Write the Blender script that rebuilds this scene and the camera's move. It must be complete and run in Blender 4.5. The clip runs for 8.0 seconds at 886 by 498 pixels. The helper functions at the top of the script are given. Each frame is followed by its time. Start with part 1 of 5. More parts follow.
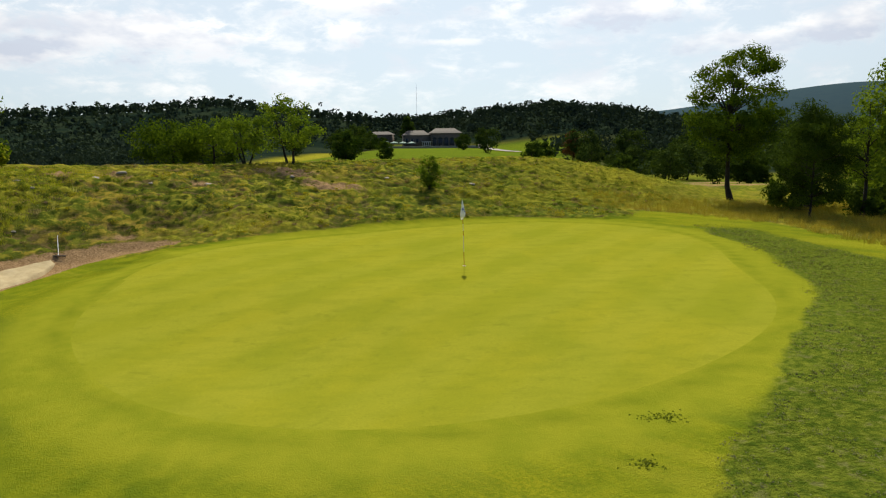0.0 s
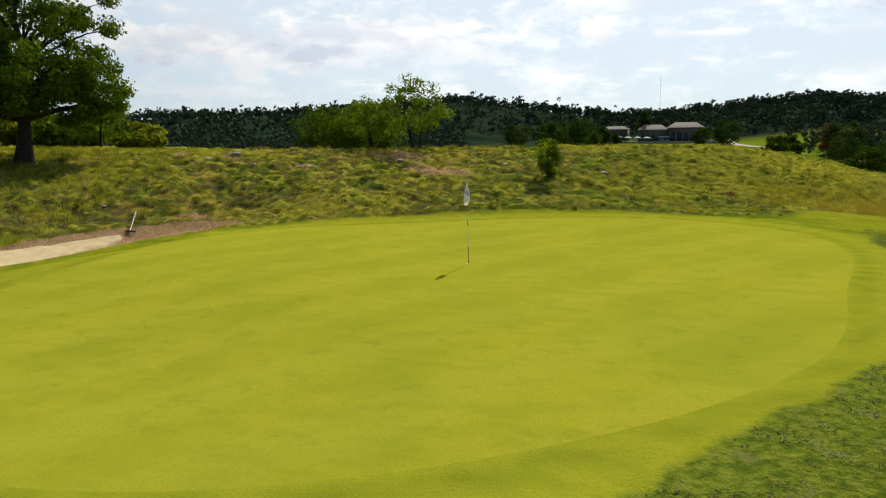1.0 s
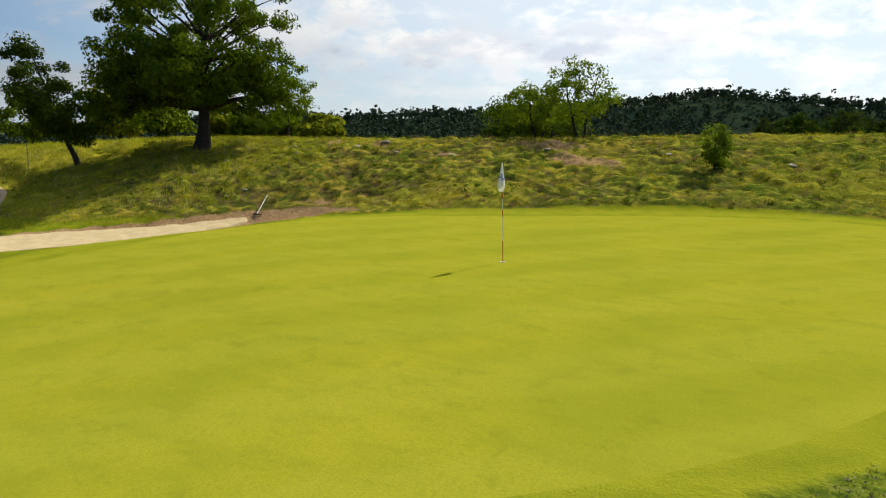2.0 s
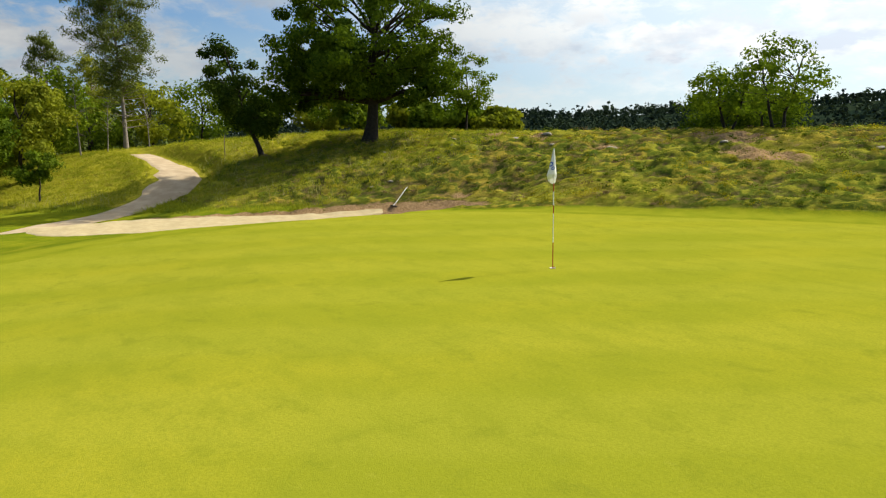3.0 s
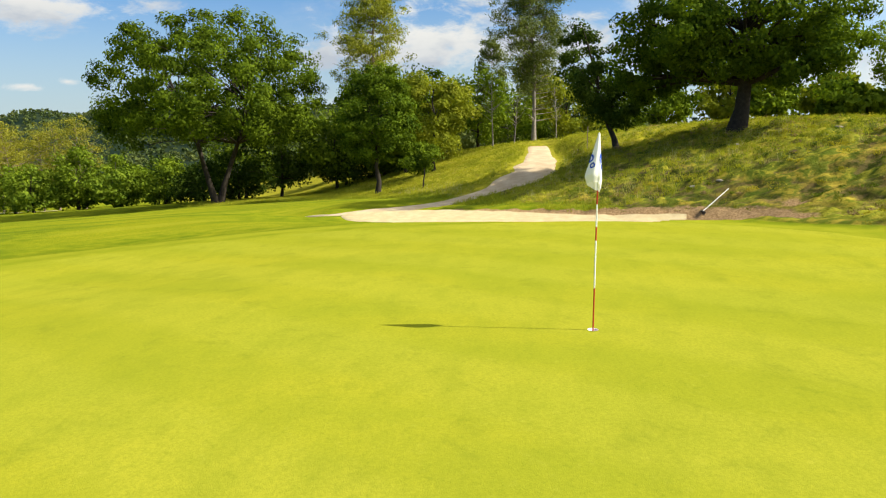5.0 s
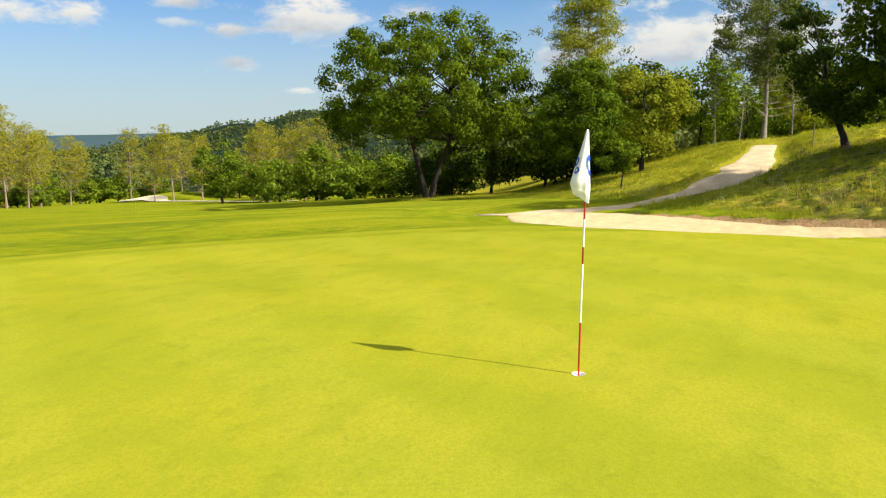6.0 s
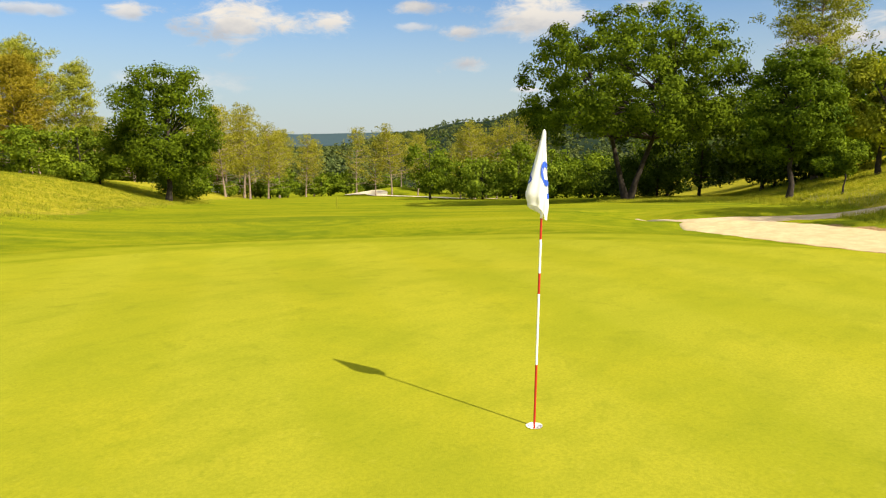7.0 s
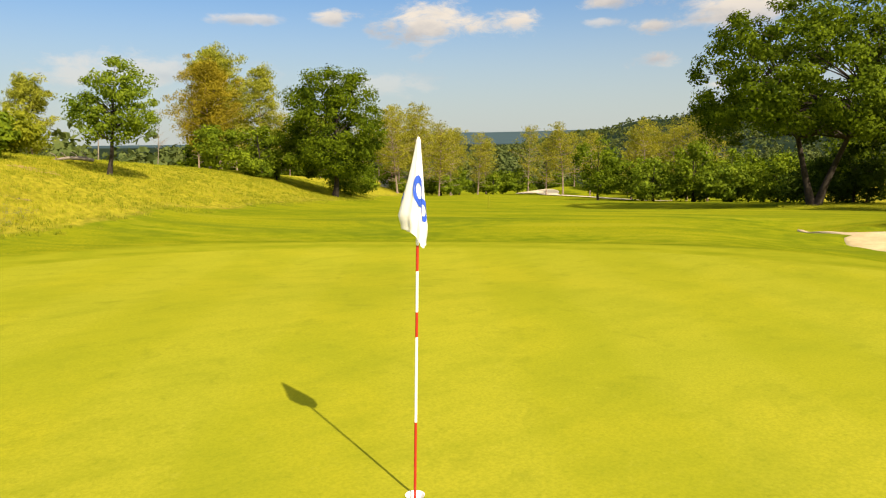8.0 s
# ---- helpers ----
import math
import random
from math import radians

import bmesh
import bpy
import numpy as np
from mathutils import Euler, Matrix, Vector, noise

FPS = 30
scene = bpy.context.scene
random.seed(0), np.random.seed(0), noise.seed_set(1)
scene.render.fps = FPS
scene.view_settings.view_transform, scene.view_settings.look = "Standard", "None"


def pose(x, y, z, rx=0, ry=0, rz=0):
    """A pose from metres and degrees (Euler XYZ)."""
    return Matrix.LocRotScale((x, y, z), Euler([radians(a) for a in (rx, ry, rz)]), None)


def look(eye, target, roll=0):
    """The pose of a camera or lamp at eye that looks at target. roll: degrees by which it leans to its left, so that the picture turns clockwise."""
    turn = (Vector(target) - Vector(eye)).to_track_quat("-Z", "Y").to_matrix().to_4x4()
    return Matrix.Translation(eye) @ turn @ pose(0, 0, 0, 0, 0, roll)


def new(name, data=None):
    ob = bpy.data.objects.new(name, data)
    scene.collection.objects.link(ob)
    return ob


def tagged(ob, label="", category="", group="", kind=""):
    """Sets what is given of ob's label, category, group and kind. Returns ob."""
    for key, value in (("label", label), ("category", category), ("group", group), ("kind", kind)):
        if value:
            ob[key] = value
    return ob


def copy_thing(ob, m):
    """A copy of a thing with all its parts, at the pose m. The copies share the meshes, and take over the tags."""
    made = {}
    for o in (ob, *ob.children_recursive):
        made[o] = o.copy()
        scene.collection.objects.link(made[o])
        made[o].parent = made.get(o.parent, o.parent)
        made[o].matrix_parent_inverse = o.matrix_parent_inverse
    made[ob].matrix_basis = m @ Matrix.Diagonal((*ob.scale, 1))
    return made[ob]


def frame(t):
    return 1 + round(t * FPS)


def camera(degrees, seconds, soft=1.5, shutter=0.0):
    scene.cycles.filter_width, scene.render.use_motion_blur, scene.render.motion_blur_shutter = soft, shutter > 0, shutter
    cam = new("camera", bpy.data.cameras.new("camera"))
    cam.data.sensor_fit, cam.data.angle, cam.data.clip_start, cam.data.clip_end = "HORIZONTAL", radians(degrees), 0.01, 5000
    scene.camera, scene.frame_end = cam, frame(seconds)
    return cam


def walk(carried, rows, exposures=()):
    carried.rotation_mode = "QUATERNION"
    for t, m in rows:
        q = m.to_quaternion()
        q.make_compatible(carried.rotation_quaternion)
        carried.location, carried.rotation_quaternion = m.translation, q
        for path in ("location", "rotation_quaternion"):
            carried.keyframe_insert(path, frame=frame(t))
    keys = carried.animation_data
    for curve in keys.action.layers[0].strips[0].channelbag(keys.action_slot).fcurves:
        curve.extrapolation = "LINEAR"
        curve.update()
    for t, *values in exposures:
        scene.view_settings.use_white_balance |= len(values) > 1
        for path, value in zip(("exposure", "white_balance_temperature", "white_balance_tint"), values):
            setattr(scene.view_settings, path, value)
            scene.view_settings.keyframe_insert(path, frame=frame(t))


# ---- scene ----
cam = camera(63.91, 8.0, 1.2)
# seconds, place in metres, heading, tilt and lean in degrees
ROWS = [
    (0.0, -0.000, 0.000, 4.061, -0.30, -8.73, 0.69),
    (0.5, 3.456, 2.590, 3.526, 9.29, -8.75, 0.64),
    (1.0, 6.174, 5.355, 3.203, 19.30, -8.77, 0.57),
    (1.5, 8.064, 7.849, 2.892, 29.35, -8.75, 0.55),
    (3.0, 10.382, 14.327, 2.299, 57.70, -8.69, 0.50),
    (3.5, 10.228, 16.459, 2.199, 66.97, -8.74, 0.48),
    (4.0, 9.761, 18.483, 2.154, 76.25, -8.76, 0.55),
    (5.5, 7.637, 23.082, 2.071, 104.70, -8.77, 0.71),
    (6.0, 6.753, 24.128, 2.067, 114.14, -8.75, 0.62),
    (6.5, 5.786, 24.957, 2.071, 123.25, -8.73, 0.65),
    (7.0, 4.868, 25.535, 2.076, 131.77, -8.71, 0.62),
    (7.5, 3.872, 25.994, 2.116, 140.53, -8.73, 0.54),
    (8.0, 2.830, 26.169, 2.121, 146.24, -8.71, 0.57),
]
walk(cam, [(t, pose(x, y, z, 90 + pitch, roll, yaw)) for t, x, y, z, yaw, pitch, roll in ROWS],
     [(0.0, 0.24, 6500, 11), (1.5, 0.30, 6550, 11), (3.5, 0.68, 6500, 8), (5.5, 1.00, 6650, 8), (7.0, 0.94, 7200, 12), (8.0, 0.89, 7700, 14)])

# ---- world, sun, exposure ----
SUN_TO = Vector((0.04, 2.42, 2.13)).normalized()
sun = new("sun", bpy.data.lights.new("sun", "SUN"))
sun.data.energy, sun.data.angle, sun.data.color = 5.0, radians(0.6), (1.0, 0.92, 0.76)
sun.matrix_world = look(SUN_TO * 50, (0, 0, 0))


class Nodes:
    """Short hand for building a node tree."""

    def __init__(self, tree):
        self.tree = tree
        tree.nodes.clear()

    def add(self, kind, ins=(), **props):
        n = self.tree.nodes.new(kind)
        for k, v in props.items():
            if k == "op":
                n.operation = v
            elif k == "blend":
                n.blend_type = v
            elif k == "dtype":
                n.data_type = v
            elif k == "attr":
                n.attribute_name = v
            elif k == "sky":
                n.sky_type = v
            elif k == "clamp":
                n.use_clamp = v
        for k, v in dict(ins).items():
            self.put(n.inputs[k], v)
        return n

    def put(self, sock, v):
        if isinstance(v, bpy.types.NodeSocket):
            self.tree.links.new(v, sock)
        elif isinstance(v, bpy.types.Node):
            self.tree.links.new(v.outputs[0], sock)
        else:
            sock.default_value = v

    def math(self, op, a, b=0.0, clamp=False):
        return self.add("ShaderNodeMath", {0: a, 1: b}, op=op, clamp=clamp).outputs[0]

    def dot(self, a, b):
        return self.add("ShaderNodeVectorMath", {0: a, 1: b}, op="DOT_PRODUCT").outputs["Value"]

    def ramp(self, v, a, b, lo=0.0, hi=1.0):
        n = self.add("ShaderNodeMapRange", {"Value": v, "From Min": a, "From Max": b, "To Min": lo, "To Max": hi})
        n.interpolation_type = "SMOOTHSTEP"
        return n.outputs[0]

    def noise(self, vec, scale, detail=4.0, rough=0.55, distort=0.0):
        return self.add("ShaderNodeTexNoise", {"Vector": vec, "Scale": scale, "Detail": detail, "Roughness": rough, "Distortion": distort}).outputs["Fac"]

    def mix(self, f, a, b, blend="MIX"):
        n = self.add("ShaderNodeMixRGB", {0: f, 1: a, 2: b}, blend=blend)
        return n.outputs[0]

    def scaled(self, vec, s):
        return self.add("ShaderNodeVectorMath", {0: vec, 1: s}, op="MULTIPLY").outputs[0]


def rgb(r, g, b):
    return (r, g, b, 1.0)


def build_world():
    world = bpy.data.worlds.new("sky")
    scene.world = world
    world.use_nodes = True
    n = Nodes(world.node_tree)
    out = n.add("ShaderNodeOutputWorld")
    sky = n.add("ShaderNodeTexSky", sky="NISHITA")
    sky.sun_disc = False
    sky.sun_elevation, sky.sun_rotation = radians(40.9), 0.0
    sky.altitude, sky.air_density, sky.dust_density, sky.ozone_density = 200, 1.0, 1.2, 1.6
    way = n.add("ShaderNodeTexCoord").outputs["Generated"]
    sep = n.add("ShaderNodeSeparateXYZ", {0: way})
    warped = n.scaled(way, (1.0, 1.0, 2.3))
    billow = n.noise(warped, 24.0, 9.0, 0.66, 0.35)
    puff = n.noise(warped, 8.0, 6.0, 0.6, 0.4)
    ragged = n.math("ADD", n.math("MULTIPLY", n.math("SUBTRACT", billow, 0.5), 2.6), n.math("MULTIPLY", n.math("SUBTRACT", puff, 0.5), 2.4))
    total, belly = None, None
    for az, el, half, tall, weight in CLOUDS_NORTH + CLOUDS_WEST + CLOUDS_SOUTH:
        a, e = radians(az), radians(el)
        c = Vector((math.sin(a) * math.cos(e), math.cos(a) * math.cos(e), math.sin(e)))
        side = c.cross(Vector((0, 0, 1))).normalized()
        over = side.cross(c)
        d = n.add("ShaderNodeVectorMath", {0: way, 1: tuple(c)}, op="SUBTRACT").outputs[0]
        u = n.math("DIVIDE", n.dot(d, tuple(side)), radians(half) * 0.95)
        v = n.math("DIVIDE", n.dot(d, tuple(over)), radians(tall) * 0.95)
        near = n.math("SUBTRACT", 1.0, n.math("SQRT", n.math("ADD", n.math("MULTIPLY", u, u), n.math("MULTIPLY", v, v))))
        near = n.math("MAXIMUM", near, -1.2)
        m = n.ramp(n.math("ADD", near, ragged), -0.15, 0.85, 0.0, weight)
        under = n.math("MULTIPLY", n.ramp(v, 0.55, -0.75), m)
        total = m if total is None else n.math("MAXIMUM", total, m)
        belly = under if belly is None else n.math("MAXIMUM", belly, under)
    # thin broken veil over the half of the sky that holds the sun
    toward = n.dot(way, (-0.30, 0.95, 0.0))
    veil = n.math("MULTIPLY", n.ramp(n.math("ADD", n.math("MULTIPLY", puff, 0.6), n.math("MULTIPLY", billow, 0.4)), 0.46, 0.66), n.ramp(toward, -0.15, 0.55, 0.0, 0.75))
    veil = n.math("MAXIMUM", veil, n.ramp(sep.outputs[2], 0.22, 0.40, 0.0, n.ramp(toward, -0.3, 0.3, 0.0, 0.85)))
    cloud = n.math("MAXIMUM", total, veil)
    cloud = n.math("MULTIPLY", cloud, n.ramp(sep.outputs[2], 0.0, 0.07, 0.25, 1.0))
    shade = n.math("MULTIPLY", n.math("ADD", n.math("MULTIPLY", belly, 0.55), n.math("MULTIPLY", n.ramp(n.noise(warped, 7.0, 5.0, 0.55), 0.42, 0.62), 0.75)), n.ramp(sep.outputs[2], 0.03, 0.10), True)
    glow = n.ramp(n.dot(way, tuple(SUN_TO)), 0.32, 0.88, 0.70, 1.58)
    tint = n.mix(shade, rgb(12.4, 12.3, 11.9), rgb(7.4, 8.1, 9.2))
    tint = n.mix(1.0, tint, n.add("ShaderNodeCombineXYZ", {0: glow, 1: glow, 2: glow}).outputs[0], "MULTIPLY")
    blue = n.mix(1.0, sky.outputs[0], rgb(0.56, 1.04, 1.52), "MULTIPLY")
    haze = n.mix(n.ramp(n.dot(way, tuple(SUN_TO)), 0.05, 0.88), rgb(5.9, 6.8, 7.1), rgb(13.8, 15.0, 15.4))
    low = n.ramp(sep.outputs[2], 0.25, -0.01, 0.0, 0.85)
    glare = n.ramp(n.dot(way, tuple(SUN_TO)), 0.0, 0.75, 0.0, 0.8)
    blue = n.mix(n.math("MAXIMUM", low, glare), blue, haze)
    both = n.mix(cloud, blue, tint)
    bg = n.add("ShaderNodeBackground", {"Color": both, "Strength": 0.052})
    n.put(out.inputs["Surface"], bg)


# clouds: bearing and height of the middle, half width and half height in degrees, thickness
CLOUDS_NORTH = [
    (-24.2, 7.7, 12.0, 2.2, 1), (-28.8, 6.0, 5.4, 1.3, 1), (-5.9, 10.4, 7.2, 1.4, 1), (-7.1, 8.1, 3.2, 1.5, 1), (14.8, 9.4, 9.0, 1.6, 1),
    (22.8, 6.9, 7.2, 1.5, 0.8), (29.2, 7.5, 4.1, 1.8, 1), (0.7, 7.5, 4.1, 0.4, 0.6), (5.5, 5.7, 2.7, 0.4, 0.4),
    (-37.4, 6.7, 12.0, 2.3, 1), (-45.6, 9.9, 3.6, 1.8, 1), (-36.6, 3.7, 9.0, 0.8, 0.5),
]
CLOUDS_WEST = [
    (-91.8, 7.3, 13.0, 3.2, 1), (-78.0, 6.5, 5.4, 2.4, 0.8), (-52.6, 7.8, 10.5, 3.4, 0.8), (-64.1, 4.5, 9.1, 1.8, 0.7),
    (-70.0, 11.0, 8.0, 1.5, 0.7), (-103.9, 6.6, 3.2, 1.4, 1), (-101.0, 3.0, 3.6, 1.2, 0.5),
]
CLOUDS_SOUTH = [
    (-124.5, 9.4, 4.4, 1.9, 1), (-130.0, 8.2, 1.7, 0.6, 1), (-130.0, 5.9, 1.9, 0.8, 1), (-116.6, 9.8, 2.8, 0.7, 0.8), (-125.2, 3.9, 1.5, 0.35, 0.9),
    (-122.4, 4.3, 1.0, 0.4, 1), (-147.3, 8.6, 4.7, 1.8, 1), (-140.4, 9.0, 2.5, 1.1, 1), (-154.8, 9.3, 1.3, 0.7, 0.9), (-133.6, 10.1, 2.5, 0.7, 1),
    (-161.0, 9.1, 2.5, 0.4, 0.7), (-133.8, 8.7, 1.6, 0.4, 0.6), (-169.1, 5.0, 8.2, 1.7, 0.5), (-150.4, 4.4, 5.0, 1.0, 0.35),
]
build_world()


# ---- materials ----
def material(name):
    m = bpy.data.materials.new(name)
    m.use_nodes = True
    return m, Nodes(m.node_tree)


def finish(n, color, rough=0.8, bump=None, bump_strength=0.3, bump_distance=0.02, metal=0.0, spec=0.3):
    b = n.add("ShaderNodeBsdfPrincipled", {"Base Color": color, "Roughness": rough, "Metallic": metal, "Specular IOR Level": spec})
    if bump is not None:
        b.inputs["Normal"].default_value = (0, 0, 0)
        n.put(b.inputs["Normal"], n.add("ShaderNodeBump", {"Height": bump, "Strength": bump_strength, "Distance": bump_distance}))
    n.put(n.add("ShaderNodeOutputMaterial").inputs["Surface"], b)


def plain(name, color, rough=0.7, vary=0.25, scale=8.0, bump=0.2, metal=0.0):
    """Paint, wood, stone and so on: a colour with grain at two scales."""
    m, n = material(name)
    p = n.add("ShaderNodeNewGeometry").outputs["Position"]
    f = n.math("ADD", n.math("MULTIPLY", n.noise(p, scale, 5.0), 0.6), n.math("MULTIPLY", n.noise(p, scale * 7, 3.0), 0.4))
    k = n.ramp(f, 0.3, 0.7, 1.0 - vary, 1.0 + vary * 0.6)
    col = n.mix(1.0, rgb(*color), n.add("ShaderNodeCombineXYZ", {0: k, 1: k, 2: k}).outputs[0], "MULTIPLY")
    finish(n, col, rough, f, bump, 0.01, metal)
    return m


def leafy(name, dark, light, through_light=0.35, patch=0.6, gloss=0.003, single=0.52, warm_to=(1.25, 1.3, 0.55)):
    """Leaves and blades: colour by leaf and by patch, lit from both sides."""
    m, n = material(name)
    g = n.add("ShaderNodeNewGeometry")
    f = n.math("ADD", n.math("MULTIPLY", g.outputs["Random Per Island"], single), n.math("MULTIPLY", n.ramp(n.noise(g.outputs["Position"], patch, 3.0), 0.3, 0.7), 1.0 - single))
    col = n.mix(f, rgb(*dark), rgb(*light))
    d = n.add("ShaderNodeBsdfDiffuse", {"Color": col})
    warm = n.mix(1.0, col, rgb(*warm_to), "MULTIPLY")
    t = n.add("ShaderNodeBsdfTranslucent", {"Color": warm})
    s = n.add("ShaderNodeMixShader", {0: through_light, 1: d, 2: t})
    gl = n.add("ShaderNodeBsdfGlossy", {"Color": rgb(0.8, 1, 0.5), "Roughness": 0.6})
    s = n.add("ShaderNodeMixShader", {0: gloss, 1: s, 2: gl})
    n.put(n.add("ShaderNodeOutputMaterial").inputs["Surface"], s)
    return m


def grass_ground():
    """The ground sheet: mown fairway, wild rough, bare soil and wooded distance, by masks of the land."""
    m, n = material("grass_ground")
    p = n.add("ShaderNodeNewGeometry").outputs["Position"]

    def mask(name):
        return n.add("ShaderNodeAttribute", attr=name).outputs["Fac"]

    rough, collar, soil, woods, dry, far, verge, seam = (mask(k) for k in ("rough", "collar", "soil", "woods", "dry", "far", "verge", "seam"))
    fine = n.noise(p, 14.0, 5.0, 0.65)
    mid = n.noise(p, 1.6, 5.0, 0.6)
    broad = n.noise(p, 0.18, 4.0, 0.55)
    strand = n.noise(n.scaled(p, (1.0, 0.35, 1.0)), 5.0, 4.0, 0.6)
    mown = n.mix(n.ramp(mid, 0.3, 0.7), rgb(0.092, 0.131, 0.0078), rgb(0.180, 0.200, 0.0105))
    mown = n.mix(n.ramp(broad, 0.35, 0.65), mown, n.mix(n.ramp(fine, 0.3, 0.7), rgb(0.132, 0.160, 0.0087), rgb(0.230, 0.230, 0.0124)))
    cut = n.noise(n.scaled(n.add("ShaderNodeVectorRotate", {"Vector": p, "Axis": (0, 0, 1), "Angle": 0.75}).outputs[0], (0.10, 0.65, 1.0)), 1.0, 5.0, 0.65, 0.3)
    mown = n.mix(n.math("MULTIPLY", n.ramp(cut, 0.48, 0.64), 0.62), mown, rgb(0.0808, 0.1197, 0.0106))
    mown = n.mix(n.math("MULTIPLY", n.ramp(cut, 0.46, 0.32), 0.40), mown, rgb(0.2431, 0.2405, 0.0195))
    edge_grass = n.mix(n.ramp(mid, 0.3, 0.7), rgb(0.170, 0.193, 0.0122), rgb(0.214, 0.224, 0.0152))
    mown = n.mix(n.math("MULTIPLY", mask("lush"), 0.7), mown, n.mix(n.ramp(mid, 0.3, 0.7), rgb(0.052, 0.098, 0.010), rgb(0.105, 0.150, 0.014)))
    away = n.add("ShaderNodeVectorMath", {0: p, 1: (-10.2, 5.2, -0.66)}, op="DISTANCE").outputs["Value"]
    turns = n.math("MULTIPLY", n.ramp(n.math("SINE", n.math("MULTIPLY", away, 7.0)), -0.4, 0.6), n.math("MULTIPLY", n.ramp(away, 3.4, 2.0), n.ramp(away, 0.2, 0.7)))
    mown = n.mix(n.math("MULTIPLY", turns, 0.40), mown, rgb(0.088, 0.125, 0.0105))
    mown = n.mix(collar, mown, edge_grass)
    coarse = n.mix(n.ramp(n.noise(p, 6.0, 6.0, 0.7), 0.35, 0.65), rgb(0.050, 0.080, 0.008), rgb(0.135, 0.160, 0.017))
    coarse = n.mix(n.math("MULTIPLY", n.ramp(n.noise(p, 3.0, 5.0, 0.7), 0.55, 0.68), 0.75), coarse, rgb(0.118, 0.118, 0.046))
    mown = n.mix(n.ramp(n.math("ADD", verge, n.math("MULTIPLY", n.math("SUBTRACT", mid, 0.5), 0.8)), 0.35, 0.65), mown, coarse)
    mown = n.mix(n.math("MULTIPLY", seam, 0.36), mown, rgb(0.0685, 0.101, 0.00645))
    patch = n.noise(p, 0.75, 5.0, 0.65, 0.6)
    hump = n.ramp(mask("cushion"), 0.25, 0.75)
    tone = n.noise(p, 0.42, 4.0, 0.6, 0.5)
    wild = n.mix(n.ramp(strand, 0.35, 0.65), rgb(0.066, 0.082, 0.012), rgb(0.150, 0.152, 0.021))
    wild = n.mix(n.ramp(tone, 0.50, 0.60), wild, n.mix(n.ramp(fine, 0.35, 0.65), rgb(0.130, 0.105, 0.024), rgb(0.235, 0.180, 0.034)))
    wild = n.mix(n.math("MULTIPLY", n.ramp(patch, 0.56, 0.65), 0.6), wild, rgb(0.190, 0.132, 0.064))
    wild = n.mix(n.math("MULTIPLY", n.ramp(patch, 0.47, 0.38), 0.8), wild, rgb(0.054, 0.090, 0.011))
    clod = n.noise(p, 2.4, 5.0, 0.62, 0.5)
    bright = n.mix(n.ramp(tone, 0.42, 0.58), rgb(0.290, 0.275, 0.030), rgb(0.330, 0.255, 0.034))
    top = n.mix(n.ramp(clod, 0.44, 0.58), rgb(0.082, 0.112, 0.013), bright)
    # weed yellow on the tops; hollows are thatch plus shade darkened into the colour
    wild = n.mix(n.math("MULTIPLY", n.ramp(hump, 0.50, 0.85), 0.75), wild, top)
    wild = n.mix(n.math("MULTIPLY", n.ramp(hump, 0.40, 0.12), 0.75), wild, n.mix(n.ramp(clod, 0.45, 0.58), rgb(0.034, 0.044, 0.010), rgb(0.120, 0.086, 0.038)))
    wild = n.mix(n.math("MULTIPLY", mask("lush"), 0.62), wild, n.mix(n.ramp(clod, 0.42, 0.60), rgb(0.058, 0.092, 0.010), rgb(0.150, 0.180, 0.017)))
    straw = n.mix(n.ramp(strand, 0.3, 0.7), rgb(0.19, 0.185, 0.015), rgb(0.32, 0.29, 0.026))
    wild = n.mix(dry, wild, straw)
    col = n.mix(n.ramp(n.math("ADD", rough, n.math("MULTIPLY", n.math("SUBTRACT", mid, 0.5), 0.7)), 0.3, 0.7), mown, wild)
    earth = n.mix(n.ramp(fine, 0.3, 0.7), rgb(0.175, 0.105, 0.050), rgb(0.37, 0.25, 0.130))
    col = n.mix(n.ramp(n.math("ADD", soil, n.math("MULTIPLY", n.math("SUBTRACT", mid, 0.5), 0.9)), 0.4, 0.62), col, earth)
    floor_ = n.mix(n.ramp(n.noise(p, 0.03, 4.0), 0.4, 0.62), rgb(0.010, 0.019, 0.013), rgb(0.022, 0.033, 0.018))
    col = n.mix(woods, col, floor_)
    # distance haze painted into the base colour as a blue-green tint
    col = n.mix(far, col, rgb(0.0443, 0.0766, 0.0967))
    h = n.math("ADD", n.math("MULTIPLY", fine, 0.5), n.math("MULTIPLY", n.noise(p, 45.0, 3.0), 0.5))
    h = n.math("ADD", h, n.math("MULTIPLY", rough, n.math("MULTIPLY", n.math("ADD", patch, n.math("MULTIPLY", n.noise(p, 3.5, 5.0, 0.65), 0.8)), 1.5)))
    h = n.math("ADD", h, n.math("MULTIPLY", verge, n.math("MULTIPLY", n.noise(p, 7.0, 5.0, 0.7), 2.6)))
    h = n.math("MULTIPLY", h, n.math("SUBTRACT", 1.0, n.math("MULTIPLY", collar, 0.5)))
    finish(n, col, 0.9, h, 0.7, 0.07, spec=0.0)
    return m


